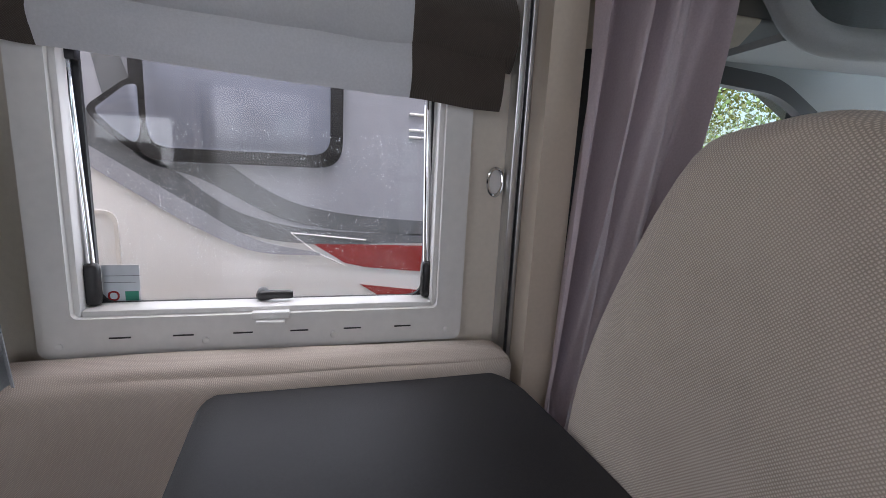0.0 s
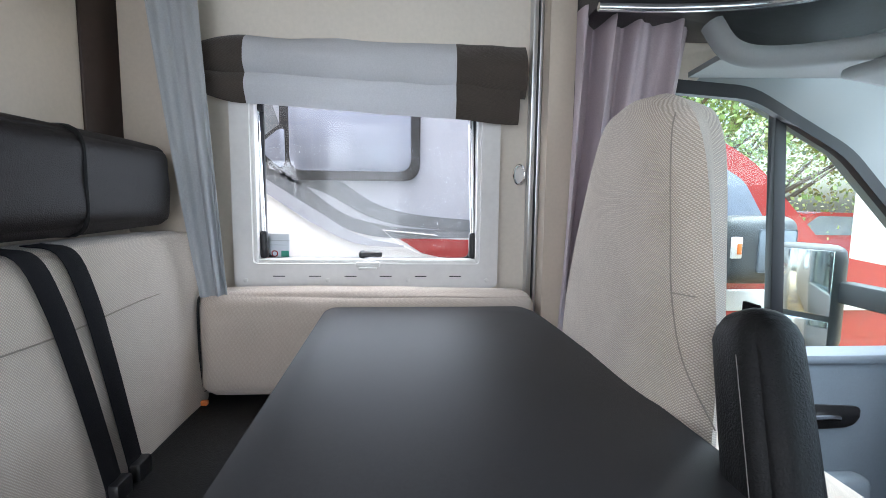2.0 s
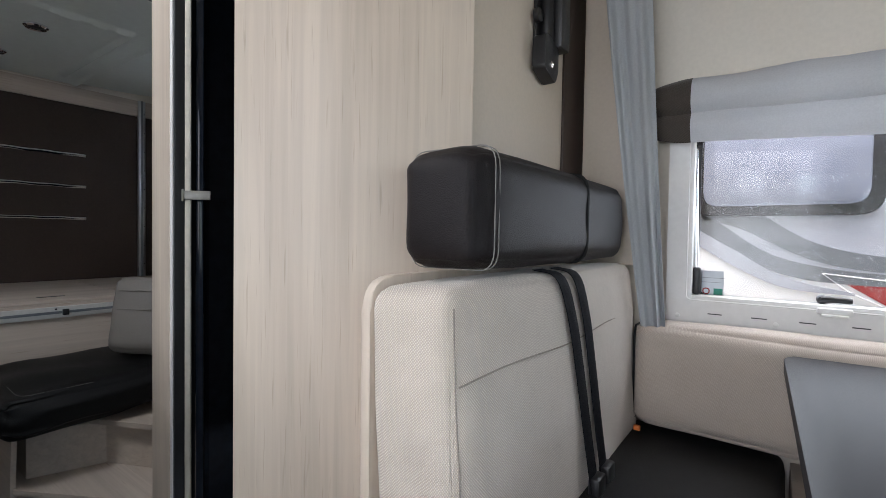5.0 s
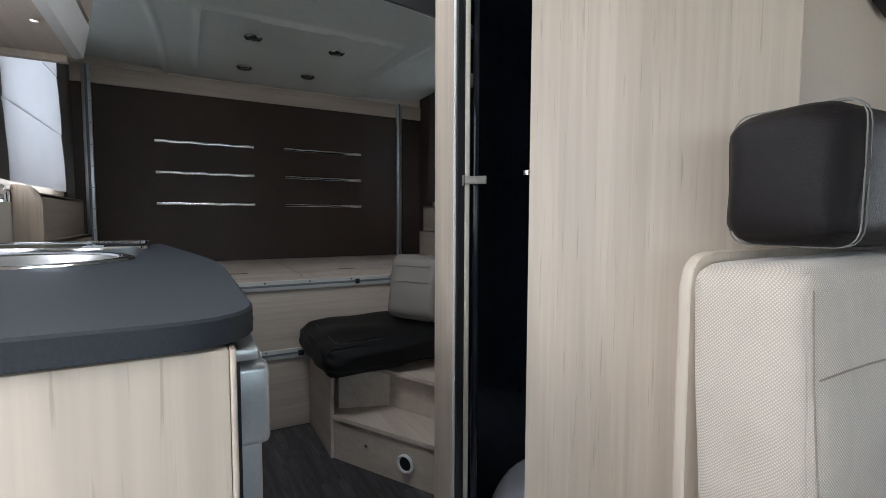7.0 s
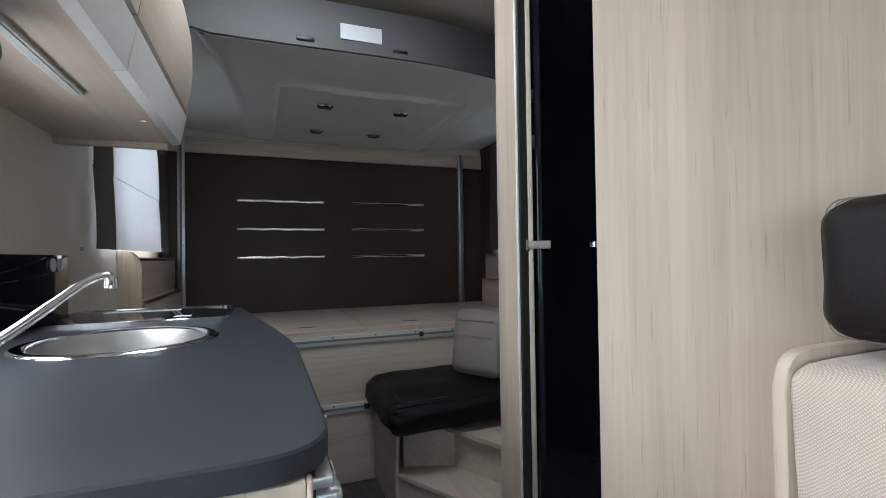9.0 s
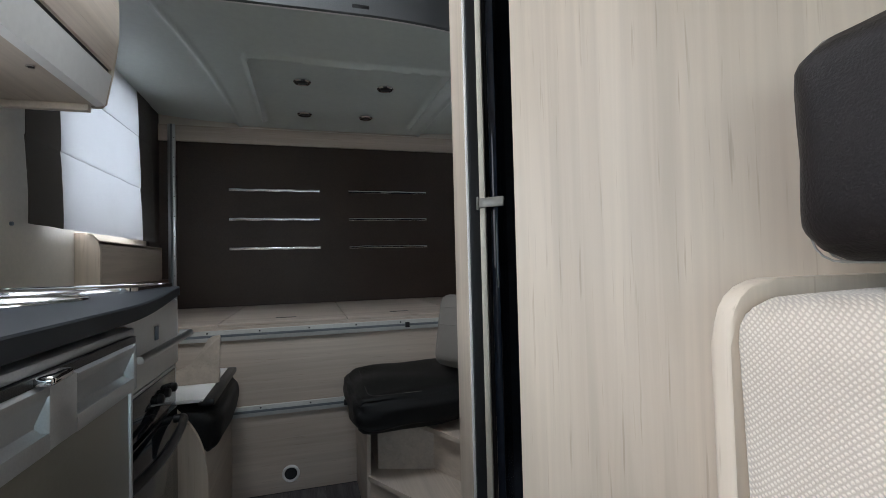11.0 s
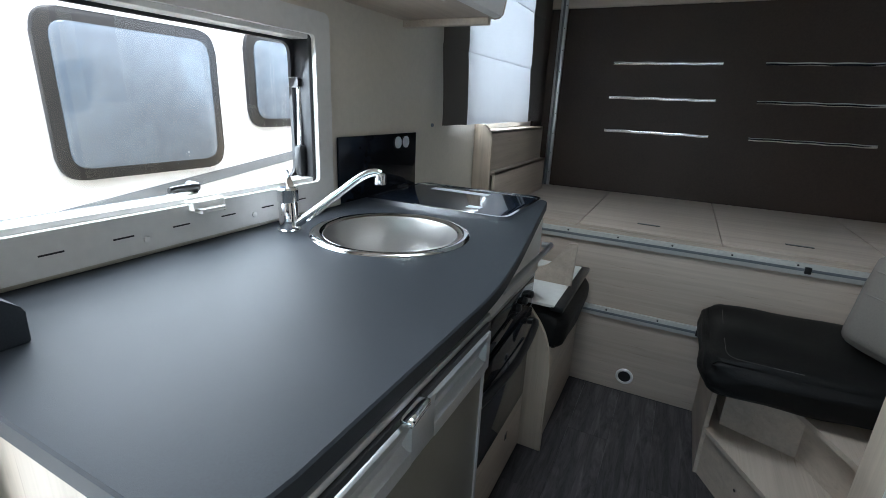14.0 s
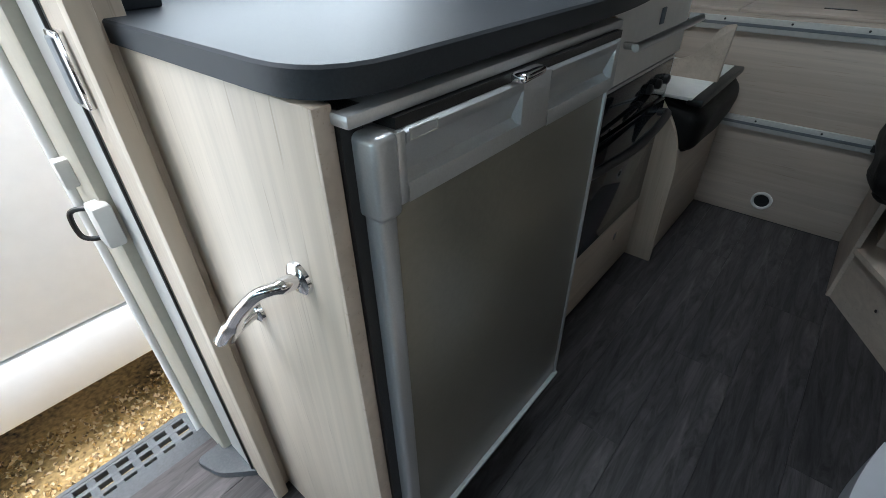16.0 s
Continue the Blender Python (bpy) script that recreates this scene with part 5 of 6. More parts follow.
v2 = outlet((-1.56, 0.240, 0.085), Matrix.Rotation(radians(29.9 - 90), 4, "Z") @ Matrix.Rotation(radians(90), 4, "Y"))
part("screw", lathe([(0.006, 0), (0.005, 0.004)], (-1.73, 0.150, 0.10), 10, tilt=Matrix.Rotation(radians(29.9 - 90), 4, "Z") @ Matrix.Rotation(radians(90), 4, "Y")), CHROME, steps)
seat = thing("black_seat", "black leatherette seat cushion on the step unit", "seat", (-1.95, 0.28, 0.39))
part("cushion", cushion(0.47, 0.56, 0.125, 0.050, pose(-1.995, 0.285, 0.446, 2, 2, 0), 16, (0.012, 0.014, 0.012), 0.012), LEATHER, seat)
part("stitching", tube(arc([(-2.15, 0.058, 0.509), (-1.90, 0.052, 0.504), (-1.805, 0.060, 0.497), (-1.786, 0.12, 0.498), (-1.782, 0.24, 0.500)], 6), 0.0006, 5), STITCH, seat, "pale stitched seam")
bc = thing("back_cushion", "cream leatherette back cushion leaning above the seat", "cushion", (-1.85, 0.45, 0.55))
part("pad", cushion(0.26, 0.11, 0.28, 0.035, pose(-1.93, 0.47, 0.675, -10, 0, 32), 12, (0.004, 0.014, 0.006), 0.004), CREAM_CUSHION, bc)
for z in (0.70, 0.77):
    part("tuck", tube([tuple(pose(-1.93, 0.47, 0.675, -10, 0, 32) @ Vector((dx, -0.0705 + 0.5 * dx * dx, z - 0.68))) for dx in (-0.09, -0.05, 0, 0.05, 0.09)], 0.0025, 6), CREAM_CUSHION, bc, "sewn tuck")

# arm rest seat on the kitchen side
arm = thing("side_seat_frame", "pale oak side seat frame with curved cheek", "seat frame", (-1.95, -0.7, 0))
part("cheek", prism(rounded([(-0.960, 0.0), (-0.440, 0.0), (-0.440, 0.36), (-0.470, 0.47), (-0.56, 0.58), (-0.60, 0.70), (-0.960, 0.70)], [0, 0, 0.06, 0.08, 0.06, 0.02, 0], 6), "x", -1.728, -1.712, 0.003), WOOD, arm, "curved oak cheek panel")
part("front", box(-2.262, -1.728, -0.470, -0.455, 0.0, 0.40, 0.003), WOOD_X, arm, "pale oak front panel")
part("tray", box(-2.19, -1.735, -0.66, -0.455, 0.548, 0.558, 0.002), PLASTIC, arm, "white laminate flap")
part("fin", prism(rounded([(-0.60, 0.558), (-0.445, 0.558), (-0.440, 0.722), (-0.475, 0.718), (-0.505, 0.66), (-0.55, 0.615), (-0.60, 0.605)], [0, 0, 0.006, 0.03, 0.05, 0.04, 0.01], 6), "x", -1.95, -1.937, 0.003), WOOD_X, arm, "curved oak fin board")
flap = thing("folded_seat_cushion", "black leatherette seat cushion folded up on its edge", "cushion", (-1.95, -0.42, 0.36))
part("pad", cushion(0.47, 0.20, 0.15, 0.045, pose(-1.975, -0.520, 0.462, -6, 0, 0), 12, (0.004, 0.012, 0.004), 0.005), LEATHER, flap)
part("edge_board", box(-2.205, -1.735, -0.470, -0.425, 0.536, 0.556, 0.004), BLACK_PLASTIC, flap, "black backing board")

for y, s in ((-0.972, 1), (1.10, -1)):
    shelf = thing("bedside_shelf", "stepped pale oak shelf box against the side wall", "shelf", (-2.6, y, 0.72))
    ya, yb = sorted((y + s * 0.002, y + s * 0.105))
    part("lower_front", box(-3.00, -2.20, *sorted((y + s * 0.090, y + s * 0.105)), 0.722, 0.90, 0.003), WOOD_X, shelf)
    part("lower_top", box(-3.00, -2.20, ya, yb, 0.885, 0.90, 0.003), WOOD_X, shelf)
    part("upper_front", box(-3.00, -2.20, *sorted((y + s * 0.060, y + s * 0.075)), 0.90, 1.07, 0.003), WOOD_X, shelf)
    part("upper_top", box(-3.00, -2.20, *sorted((y + s * 0.002, y + s * 0.075)), 1.055, 1.072, 0.003), WOOD_X, shelf)
    out = [(y + s * 0.002, 0.722), (y + s * 0.085, 0.722), (y + s * 0.085, 1.055), (y + s * 0.055, 1.10), (y + s * 0.002, 1.10)]
    part("end_board", prism(rounded(out, [0, 0.0, 0.03, 0.03, 0], 5), "x", -2.20, -2.184, 0.003), WOOD, shelf, "shaped oak end board")

# ---- entrance ----
jamb = thing("entrance_frame", "pale oak and grey aluminium entrance door frame", "door frame", (-0.42, -0.88, 0), kind="structure")
part("oak_post", box(-0.470, -0.415, -0.8145, -0.742, 0.0, 2.0, 0.003), WOOD, jamb, "pale oak post")
part("oak_lip", box(-0.437, -0.412, -0.742, -0.722, 0.0, 2.0, 0.004), WOOD, jamb)
part("aluminium_profile", box(-0.450, -0.412, -0.905, -0.8165, -0.02, 1.95, 0.004), ALU_PAINT, jamb, "grey aluminium profile")
part("inner_seal", box(-0.414, -0.410, -0.8185, -0.8140, -0.02, 1.95, 0.001), RUBBER, jamb, "black seal")
part("outer_profile", box(-0.440, -0.395, -1.030, -0.905, -0.10, 1.95, 0.008), IVORY, jamb, "ivory outer door frame")
part("edge_profile", tube([(-0.392, -1.030, 1.95), (-0.392, -1.030, -0.05), (-0.375, -1.030, -0.09), (-0.30, -1.030, -0.10), (0.24, -1.030, -0.10)], 0.011, 10), PLASTIC, jamb, "white rounded frame edge")
part("sill_corner", prism(rounded([(-0.44, -0.93), (-0.34, -0.93), (-0.36, -0.86), (-0.42, -0.80), (-0.44, -0.80)], 0.015, 4), "z", 0.0, 0.018, 0.005), STEP_GREY, jamb, "dark grey sill corner piece")
part("sill", box(-0.40, 0.24, -1.02, -0.93, -0.10, -0.002, 0.006), STEP_GREY, jamb, "dark grey sill")
strike = thing("striker_plate", "chrome magnetic striker plate on the oak post", "striker", (-0.42, -0.79, 0.8))
part("plate", box(-0.416, -0.406, -0.813, -0.774, 0.812, 0.895, 0.003), CHROME, strike)
part("pad", box(-0.408, -0.4035, -0.808, -0.785, 0.818, 0.889, 0.002), DECAL_GREY, strike)
lk = thing("door_lock_loop", "white door catch with black wire loop", "door catch", (-0.40, -0.9, 0.6))
part("block", box(-0.405, -0.378, -0.925, -0.885, 0.585, 0.655, 0.006), PLASTIC, lk)
part("loop", tube(arc([(-0.390, -0.916, 0.642), (-0.370, -0.932, 0.644), (-0.360, -0.939, 0.634), (-0.360, -0.939, 0.602), (-0.370, -0.932, 0.592), (-0.390, -0.916, 0.594)], 5), 0.004, 8), BLACK_PLASTIC, lk, "black wire loop")
part("hook", box(-0.396, -0.376, -0.99, -0.968, 0.660, 0.705, 0.003), PLASTIC, lk, "white hook")

step = thing("entrance_step", "dark grey plastic grid step below the doorway", "step", (-0.1, -1.2, -0.25))
gx0, gx1, gy0, gy1, gz = -0.405, 0.16, -1.295, -1.035, -0.22
for i in range(9):
    y = gy0 + (gy1 - gy0) * i / 8
    part("long_bar", box(gx0, gx1, y - 0.007, y + 0.007, gz - 0.020, gz, 0.002), STEP_GREY, step)
for i in range(12):
    x = gx0 + (gx1 - gx0) * i / 11
    part("cross_bar", box(x - 0.010, x + 0.010, gy0, gy1, gz - 0.022, gz - 0.001, 0.002), STEP_GREY, step)
part("rim", ring(rect(gx0 - 0.012, gx1 + 0.012, gy0 - 0.012, gy1 + 0.012, 0.03), rect(gx0, gx1, gy0, gy1, 0.02), "z", gz - 0.03, gz + 0.002), STEP_GREY, step)
for x in (gx0 + 0.05, gx1 - 0.05):
    part("bracket", box(x - 0.015, x + 0.015, -1.20, -0.96, gz - 0.06, gz - 0.03, 0.003), ALU_PAINT, step)
    part("leg", box(x - 0.012, x + 0.012, -1.21, -1.186, -0.62, gz - 0.03, 0.003), ALU_PAINT, step)

# ---- cab ----
cs = thing("captain_seat", "oatmeal woven swivel cab seat turned to the table", "seat", (0.7, 0.55, 0))
OUT = [(0.335, 0.42), (0.338, 0.78), (0.362, 0.93), (0.400, 1.08), (0.445, 1.148), (0.510, 1.180), (0.590, 1.178), (0.665, 1.150), (0.745, 1.03), (0.815, 0.88), (0.850, 0.72), (0.850, 0.42)]
OUT = [(p.x, p.y) for p in arc([(a, b, 0) for a, b in OUT], 4)]


def seat_back(u, v, side):
    """Swelling face of the backrest between its outline and its middle."""
    n = len(OUT)
    a = OUT[min(n - 1, int(round(u * (n - 1))))]
    c = (0.585, 0.42 + (a[1] - 0.42) * 0.9)
    t = v
    y, z = c[0] + (a[0] - c[0]) * t, c[1] + (a[1] - c[1]) * t
    bulge = (1 - t ** 4) ** 0.5
    lean = (z - 0.42) * 0.02
    if side > 0 and y < 0.62:
        y = 0.62 + (y - 0.62) * 0.60
    return (0.66 + lean + side * (0.035 + 0.050 * bulge), y, z)


bm = sheet(lambda u, v: seat_back(u, v, -1), len(OUT) - 1, 10)
b2 = sheet(lambda u, v: seat_back(u, v, 1), len(OUT) - 1, 10)
b3 = sheet(lambda u, v: Vector(seat_back(u, 1.0, -1)).lerp(Vector(seat_back(u, 1.0, 1)), v) + Vector((0, 0, 0)), len(OUT) - 1, 4)
for other in (b2, b3):
    me = bpy.data.meshes.new("join")
    other.to_mesh(me)
    other.free()
    bm.from_mesh(me)
    bpy.data.meshes.remove(me)
bmesh.ops.remove_doubles(bm, verts=bm.verts, dist=0.0005)
part("backrest", bm, FABRIC_SEAT, cs, "oatmeal woven tall backrest", 70)


def on_back(y, z):
    """The place on the backrest's front at a given width and height."""
    best = min((Vector(seat_back(i / 120, j / 60, -1)) for i in range(121) for j in range(61)), key=lambda p: (p.y - y) ** 2 + (p.z - z) ** 2)
    return Vector((best.x - 0.0006, y, z))


part("seam", tube(arc([on_back(*q) for q in ((0.447, 1.140), (0.435, 1.115), (0.421, 1.06), (0.407, 0.985), (0.391, 0.897), (0.363, 0.816), (0.330, 0.74))], 5), 0.0011, 6), SEAM, cs, "stitched seam along the side bolster")
part("cross_seam", tube([on_back(y, 0.899) for y in (0.390, 0.380, 0.370, 0.362)], 0.0009, 6), SEAM, cs)
part("seat_pad", cushion(0.40, 0.44, 0.16, 0.05, pose(0.86, 0.62, 0.44), 10, (0.01, 0.01, 0.015)), FABRIC, cs, "oatmeal woven seat pad")
part("pedestal", box(0.60, 1.0, 0.38, 0.78, 0.0, 0.40, 0.02), BLACK_PLASTIC, cs, "black swivel base")
ar = part("armrest", cushion(0.070, 0.080, 0.46, 0.030, pose(0.600, 0.190, 0.690, -25, 9, 0), 14, (0.004, 0.006, 0.004)), LEATHER, cs, "black leatherette armrest folded up")
stm = pose(0.600, 0.190, 0.690, -25, 9, 0)
part("stitching", tube(arc([tuple(stm @ Vector((-0.037, -0.018, -0.2))), tuple(stm @ Vector((-0.039, -0.018, 0.12))), tuple(stm @ Vector((-0.034, -0.012, 0.19))), tuple(stm @ Vector((-0.018, 0.0, 0.226)))], 6), 0.0005, 5), STITCH, ar, "pale stitched seam")
part("belt_strap", box(0.655, 0.66, 0.31, 0.335, 0.62, 0.90, 0.001), BELT, cs, "grey belt webbing")

dash = thing("dashboard", "grey moulded dashboard below the windscreen", "dashboard", (2.0, 0.05, 0))
part("body", prism(rounded([(1.72, 0.30), (1.70, 0.70), (1.80, 0.88), (2.30, 0.92), (2.34, 0.30)], [0.05, 0.06, 0.06, 0.03, 0.0], 6), "y", -0.90, 1.05, 0.02), GREY_PLASTIC, dash)
part("vent_pod", cushion(0.20, 0.26, 0.14, 0.03, pose(1.80, 0.86, 0.80, 0, -12, 0), 8), GREY_PLASTIC, dash, "grey side vent pod")
part("vent", box(1.69, 1.705, 0.80, 0.92, 0.79, 0.85, 0.004), BLACK_PLASTIC, dash, "black air vent")
dp = thing("cab_door_panel", "blue grey cab door lining with pull handle", "door panel", (1.3, 1.05, 0.2), kind="structure")
part("lining", prism(rounded([(0.74, -0.05), (1.78, -0.05), (1.80, 0.50), (1.76, 0.565), (0.74, 0.570)], [0, 0.05, 0.05, 0.03, 0.0]), "y", 1.035, 1.10, 0.015), GREY_PLASTIC, dp)
part("sill_ledge", box(0.74, 1.80, 1.02, 1.11, 0.560, 0.590, 0.010), GREY_PLASTIC, dp, "grey window ledge")
part("handle_cup", prism(rounded([(1.36, 0.36), (1.56, 0.37), (1.58, 0.43), (1.40, 0.44)], 0.03, 5), "y", 1.028, 1.036, 0.003), BLACK_PLASTIC, dp, "black door handle recess")
part("lever", tube([(1.38, 1.022, 0.40), (1.46, 1.016, 0.405), (1.50, 1.022, 0.40)], 0.008, 8), CHROME, dp, "chrome release lever")
part("pocket", cushion(0.70, 0.07, 0.18, 0.03, pose(1.25, 1.02, 0.14), 8), GREY_PLASTIC, dp, "door pocket")
bar = thing("window_bar", "black upright bar dividing the cab door window", "window bar", (1.33, 1.12, 0.56), kind="structure")
part("bar", prism([(1.292, 1.30), (1.328, 1.285), (1.382, 0.56), (1.340, 0.56)], "y", 1.105, 1.135, 0.004), RUBBER, bar)
for a, b in ((1.122, 1.126), (-1.008, -1.004)):
    g = part("cab_window_pane", prism(CAB_IN, "y", a, b), CAB_GLASS)
    g.visible_shadow = False
    tagged(g, "green tinted cab door glass", kind="structure")
ov = thing("overhead_cab_shelf", "black overhead cab console with round switches", "console", (1.2, 0.5, 1.44))
LIP = [(0.670, 0.872), (0.85, 0.860), (1.04, 0.810), (1.135, 0.70), (1.20, 0.30), (1.20, -0.85)]
LIP = [(p.x, p.y) for p in arc([(a, b, 0) for a, b in LIP], 6)]
part("body", prism([*LIP, (1.42, -0.85), (1.42, 1.08), (0.670, 1.08)], "z", 1.448, 1.66, 0.004), BLACK_PLASTIC, ov)
part("chrome_trim", tube([(a, b - 0.004, 1.446) for a, b in LIP], 0.010, 10), CHROME, ov, "chrome trim along the lower edge")
for x, y in ((0.885, 0.853), (0.925, 0.843), (0.965, 0.832), (1.003, 0.820)):
    part("switch", lathe([(0.012, 0), (0.012, 0.004), (0.009, 0.006), (0.006, 0.004)], (x, y, 1.495), 18, tilt=Matrix.Rotation(radians(14), 4, "Z") @ Matrix.Rotation(radians(90), 4, "X")), CHROME, ov, "round chrome ringed switch")
part("shelf_lip", tube(arc([(0.955, 0.90, 1.43), (0.985, 0.87, 1.365), (1.06, 0.85, 1.345), (1.20, 0.80, 1.350), (1.36, 0.66, 1.36), (1.40, 0.3, 1.36), (1.40, -0.6, 1.36)], 6), 0.026, 10), PALE_GREY, ov, "pale grey rounded shelf lip")
part("shelf_floor", prism([(0.98, 0.90), (1.20, 0.82), (1.40, 0.62), (1.42, -0.6), (1.62, -0.6), (1.62, 1.0), (1.0, 1.06)], "z", 1.352, 1.366), PALE_GREY, ov, "pale grey shelf floor")
tagged(part("cab_side_trim", prism(rounded([(0.67, 1.345), (1.03, 1.340), (1.13, 1.45), (1.13, 1.60), (0.67, 1.60)], 0.01, 3), "y", 1.086, 1.099, 0.003), CREAM), "cream trim panel above the cab window", kind="structure")
for y in (0.62, -0.3):
    vis = thing("sun_visor", "pale grey padded sun visor folded up", "sun visor", (1.30, y, 1.28), group="sun visors")
    part("pad", cushion(0.20, 0.46, 0.028, 0.013, pose(1.33, y, 1.300, 0, 8, 0), 8), PALE_GREY, vis)
    part("arm", tube([(1.40, y + 0.2, 1.30), (1.43, y + 0.2, 1.352)], 0.006, 8), BLACK_PLASTIC, vis)
ch = thing("coat_hook", "small black hook on the windscreen pillar", "hook", (1.66, 1.0, 1.44))
part("hook", tube(arc([(1.66, 1.03, 1.45), (1.66, 1.005, 1.45), (1.66, 1.0, 1.435), (1.66, 1.008, 1.425)], 4), 0.006, 8), BLACK_PLASTIC, ch)

# wing mirror outside
mir = thing("wing_mirror", "grey wing mirror outside the cab door", "mirror", (1.75, 1.45, 0.6))
MM = pose(1.745, 1.460, 0.665, 0, 0, 28)
part("shell", cushion(0.10, 0.23, 0.41, 0.045, MM @ pose(0.035, 0, 0), 8), DARK_SHELL, mir, "grey mirror housing")
part("upper_glass", box(-0.020, -0.014, -0.095, 0.095, -0.055, 0.185, 0.004, m=MM), CHROME, mir, "mirror glass")
part("lower_glass", box(-0.020, -0.014, -0.095, 0.095, -0.185, -0.075, 0.004, m=MM), CHROME, mir, "small lower mirror glass")
part("mirror_arm", box(1.80, 1.86, 1.165, 1.38, 0.66, 0.74, 0.012), DARK_SHELL, mir, "mirror arm")

# ---- outside ----
ground = structure("ground", box(-60, 60, -60, 60, -0.72, -0.62), GRAVEL, "wet golden gravel yard")
rng = np.random.RandomState(4)
bm = bmesh.new()
for i in range(5200):
    x, y = rng.uniform(-1.1, 0.5), rng.uniform(-2.0, -1.05)
    r = rng.uniform(0.006, 0.016)
    q = Matrix.Translation((x, y, -0.62 + r * 0.4)) @ Euler(rng.uniform(0, 6, 3)).to_matrix().to_4x4() @ Matrix.Diagonal((r, r * rng.uniform(0.6, 1), r * rng.uniform(0.4, 0.8), 1))
    vs = [bm.verts.new(q @ Vector(c)) for c in ((1, 0, 0), (-1, 0, 0), (0, 1, 0), (0, -1, 0), (0, 0, 1), (0, 0, -1))]
    for a, b, c in ((0, 2, 4), (2, 1, 4), (1, 3, 4), (3, 0, 4), (2, 0, 5), (1, 2, 5), (3, 1, 5), (0, 3, 5)):
        bm.faces.new((vs[a], vs[b], vs[c]))
tagged(part("gravel", bm, PEBBLES), "wet golden and brown gravel stones", "gravel", kind="stuff")

YK = -1.78
ck = thing("parked_motorhome", "white parked motorhome with dark windows close by", "motorhome", (-1.0, YK - 1.0, -0.6))
part("body", box(-6.0, 3.2, YK - 2.0, YK, -0.10, 2.2, 0.03), WHITE_PAINT, ck, "white side wall")
part("skirt", box(-6.0, 3.2, YK - 1.98, YK + 0.012, -0.33, -0.105, 0.015), WHITE_PAINT, ck, "white lower skirt")


def far_window(x0, x1, z0, z1, y, s, parent, glassmat):
    w = part("window", prism(rect(x0, x1, z0, z1, 0.07), "y", *sorted((y, y + s * 0.020)), 0.006), BLACK_PLASTIC if glassmat is DARK_GLASS else RUBBER, parent, "dark framed caravan window")
    part("pane", prism(rect(x0 + 0.035, x1 - 0.035, z0 + 0.035, z1 - 0.035, 0.05), "y", *sorted((y + s * 0.018, y + s * 0.026)), 0.004), glassmat, w, "reflecting window pane")
    return w


far_window(-1.575, -1.015, 0.905, 1.385, YK, 1, ck, DARK_GLASS)
far_window(-2.30, -1.715, 1.045, 1.42, YK, 1, ck, DARK_GLASS)
part("stripe", prism([(-6.0, 1.36), (-1.0, 0.785), (-1.0, 0.822), (-6.0, 1.41)], "y", YK, YK + 0.003), DECAL_GREY, ck, "grey side stripe")
part("stripe", prism([(-0.25, 0.93), (3.2, 0.93), (3.2, 0.98), (-0.25, 0.98)], "y", YK, YK + 0.003), DECAL_GREY, ck, "grey side stripe")

YL = 1.62
cl = thing("neighbour_motorhome", "white motorhome with grey and red side graphics", "motorhome", (0.0, YL + 1.0, -0.6))
part("body", box(-6.0, 1.15, YL, YL + 2.0, -0.30, 2.1, 0.03), WHITE_PAINT, cl, "white side wall")
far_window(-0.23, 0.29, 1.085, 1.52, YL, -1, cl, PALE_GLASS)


def swoosh(path, widths, off, mat, label):
    """A curved graphic stuck to the side wall."""
    p = arc([(x, z, 0) for x, z in path], 8)

    def f(u, v):
        k = u * (len(p) - 1)
        i = min(int(k), len(p) - 2)
        q = p[i].lerp(p[i + 1], k - i)
        d = (p[i + 1] - p[i]).normalized()
        j = u * (len(widths) - 1)
        a = min(int(j), len(widths) - 2)
        w = widths[a] + (widths[a + 1] - widths[a]) * (j - a)
        return (q.x - d.y * w * (v - 0.5), YL - off, q.y + d.x * w * (v - 0.5))
    part("graphic", sheet(f, 40, 2, 0.001), mat, cl, label)


swoosh([(-0.65, 1.45), (-0.31, 1.13), (-0.153, 1.03), (0.007, 0.928), (0.206, 0.887), (0.50, 0.884), (0.9, 0.88)], [0.09, 0.08, 0.055, 0.05, 0.03, 0.02], 0.003, DECAL_GREY, "dark grey curved side graphic")
swoosh([(-0.30, 1.40), (-0.22, 1.16), (-0.063, 1.075), (0.161, 0.955), (0.498, 0.917), (0.9, 0.91)], [0.05, 0.10, 0.06, 0.045, 0.045], 0.003, DECAL_GREY, "grey upper side graphic")
swoosh([(-0.70, 1.33), (-0.31, 1.075), (-0.108, 0.945), (0.049, 0.862), (0.229, 0.835)], [0.03, 0.045, 0.05, 0.035, 0.008], 0.006, DECAL_PALE, "pale grey lower side graphic")
part("red_graphic", prism([(0.205, 0.868), (0.300, 0.808), (0.363, 0.794), (0.535, 0.779), (1.0, 0.76), (1.0, 0.85), (0.53, 0.861)], "y", YL - 0.004, YL), RED, cl, "red side graphic")
part("upper_panel", prism([(-0.12, 1.04), (0.02, 0.94), (0.22, 0.90), (1.1, 0.89), (1.1, 1.75), (-0.5, 1.75), (-0.42, 1.25)], "y", YL - 0.002, YL), DECAL_PALE, cl, "pale grey upper side panel")
for z in (1.185, 1.205, 1.25):
    part("moulding", tube([(0.48, YL - 0.004, z), (0.78, YL - 0.004, z), (0.82, YL - 0.004, z + 0.02), (1.1, YL - 0.004, z + 0.02)], 0.004, 6), WHITE_PAINT, cl, "pressed side moulding")
part("red_graphic", prism([(0.346, 0.741), (0.44, 0.681), (0.567, 0.667), (1.0, 0.64), (1.0, 0.70), (0.565, 0.714)], "y", YL - 0.004, YL), RED, cl, "lower red side graphic")
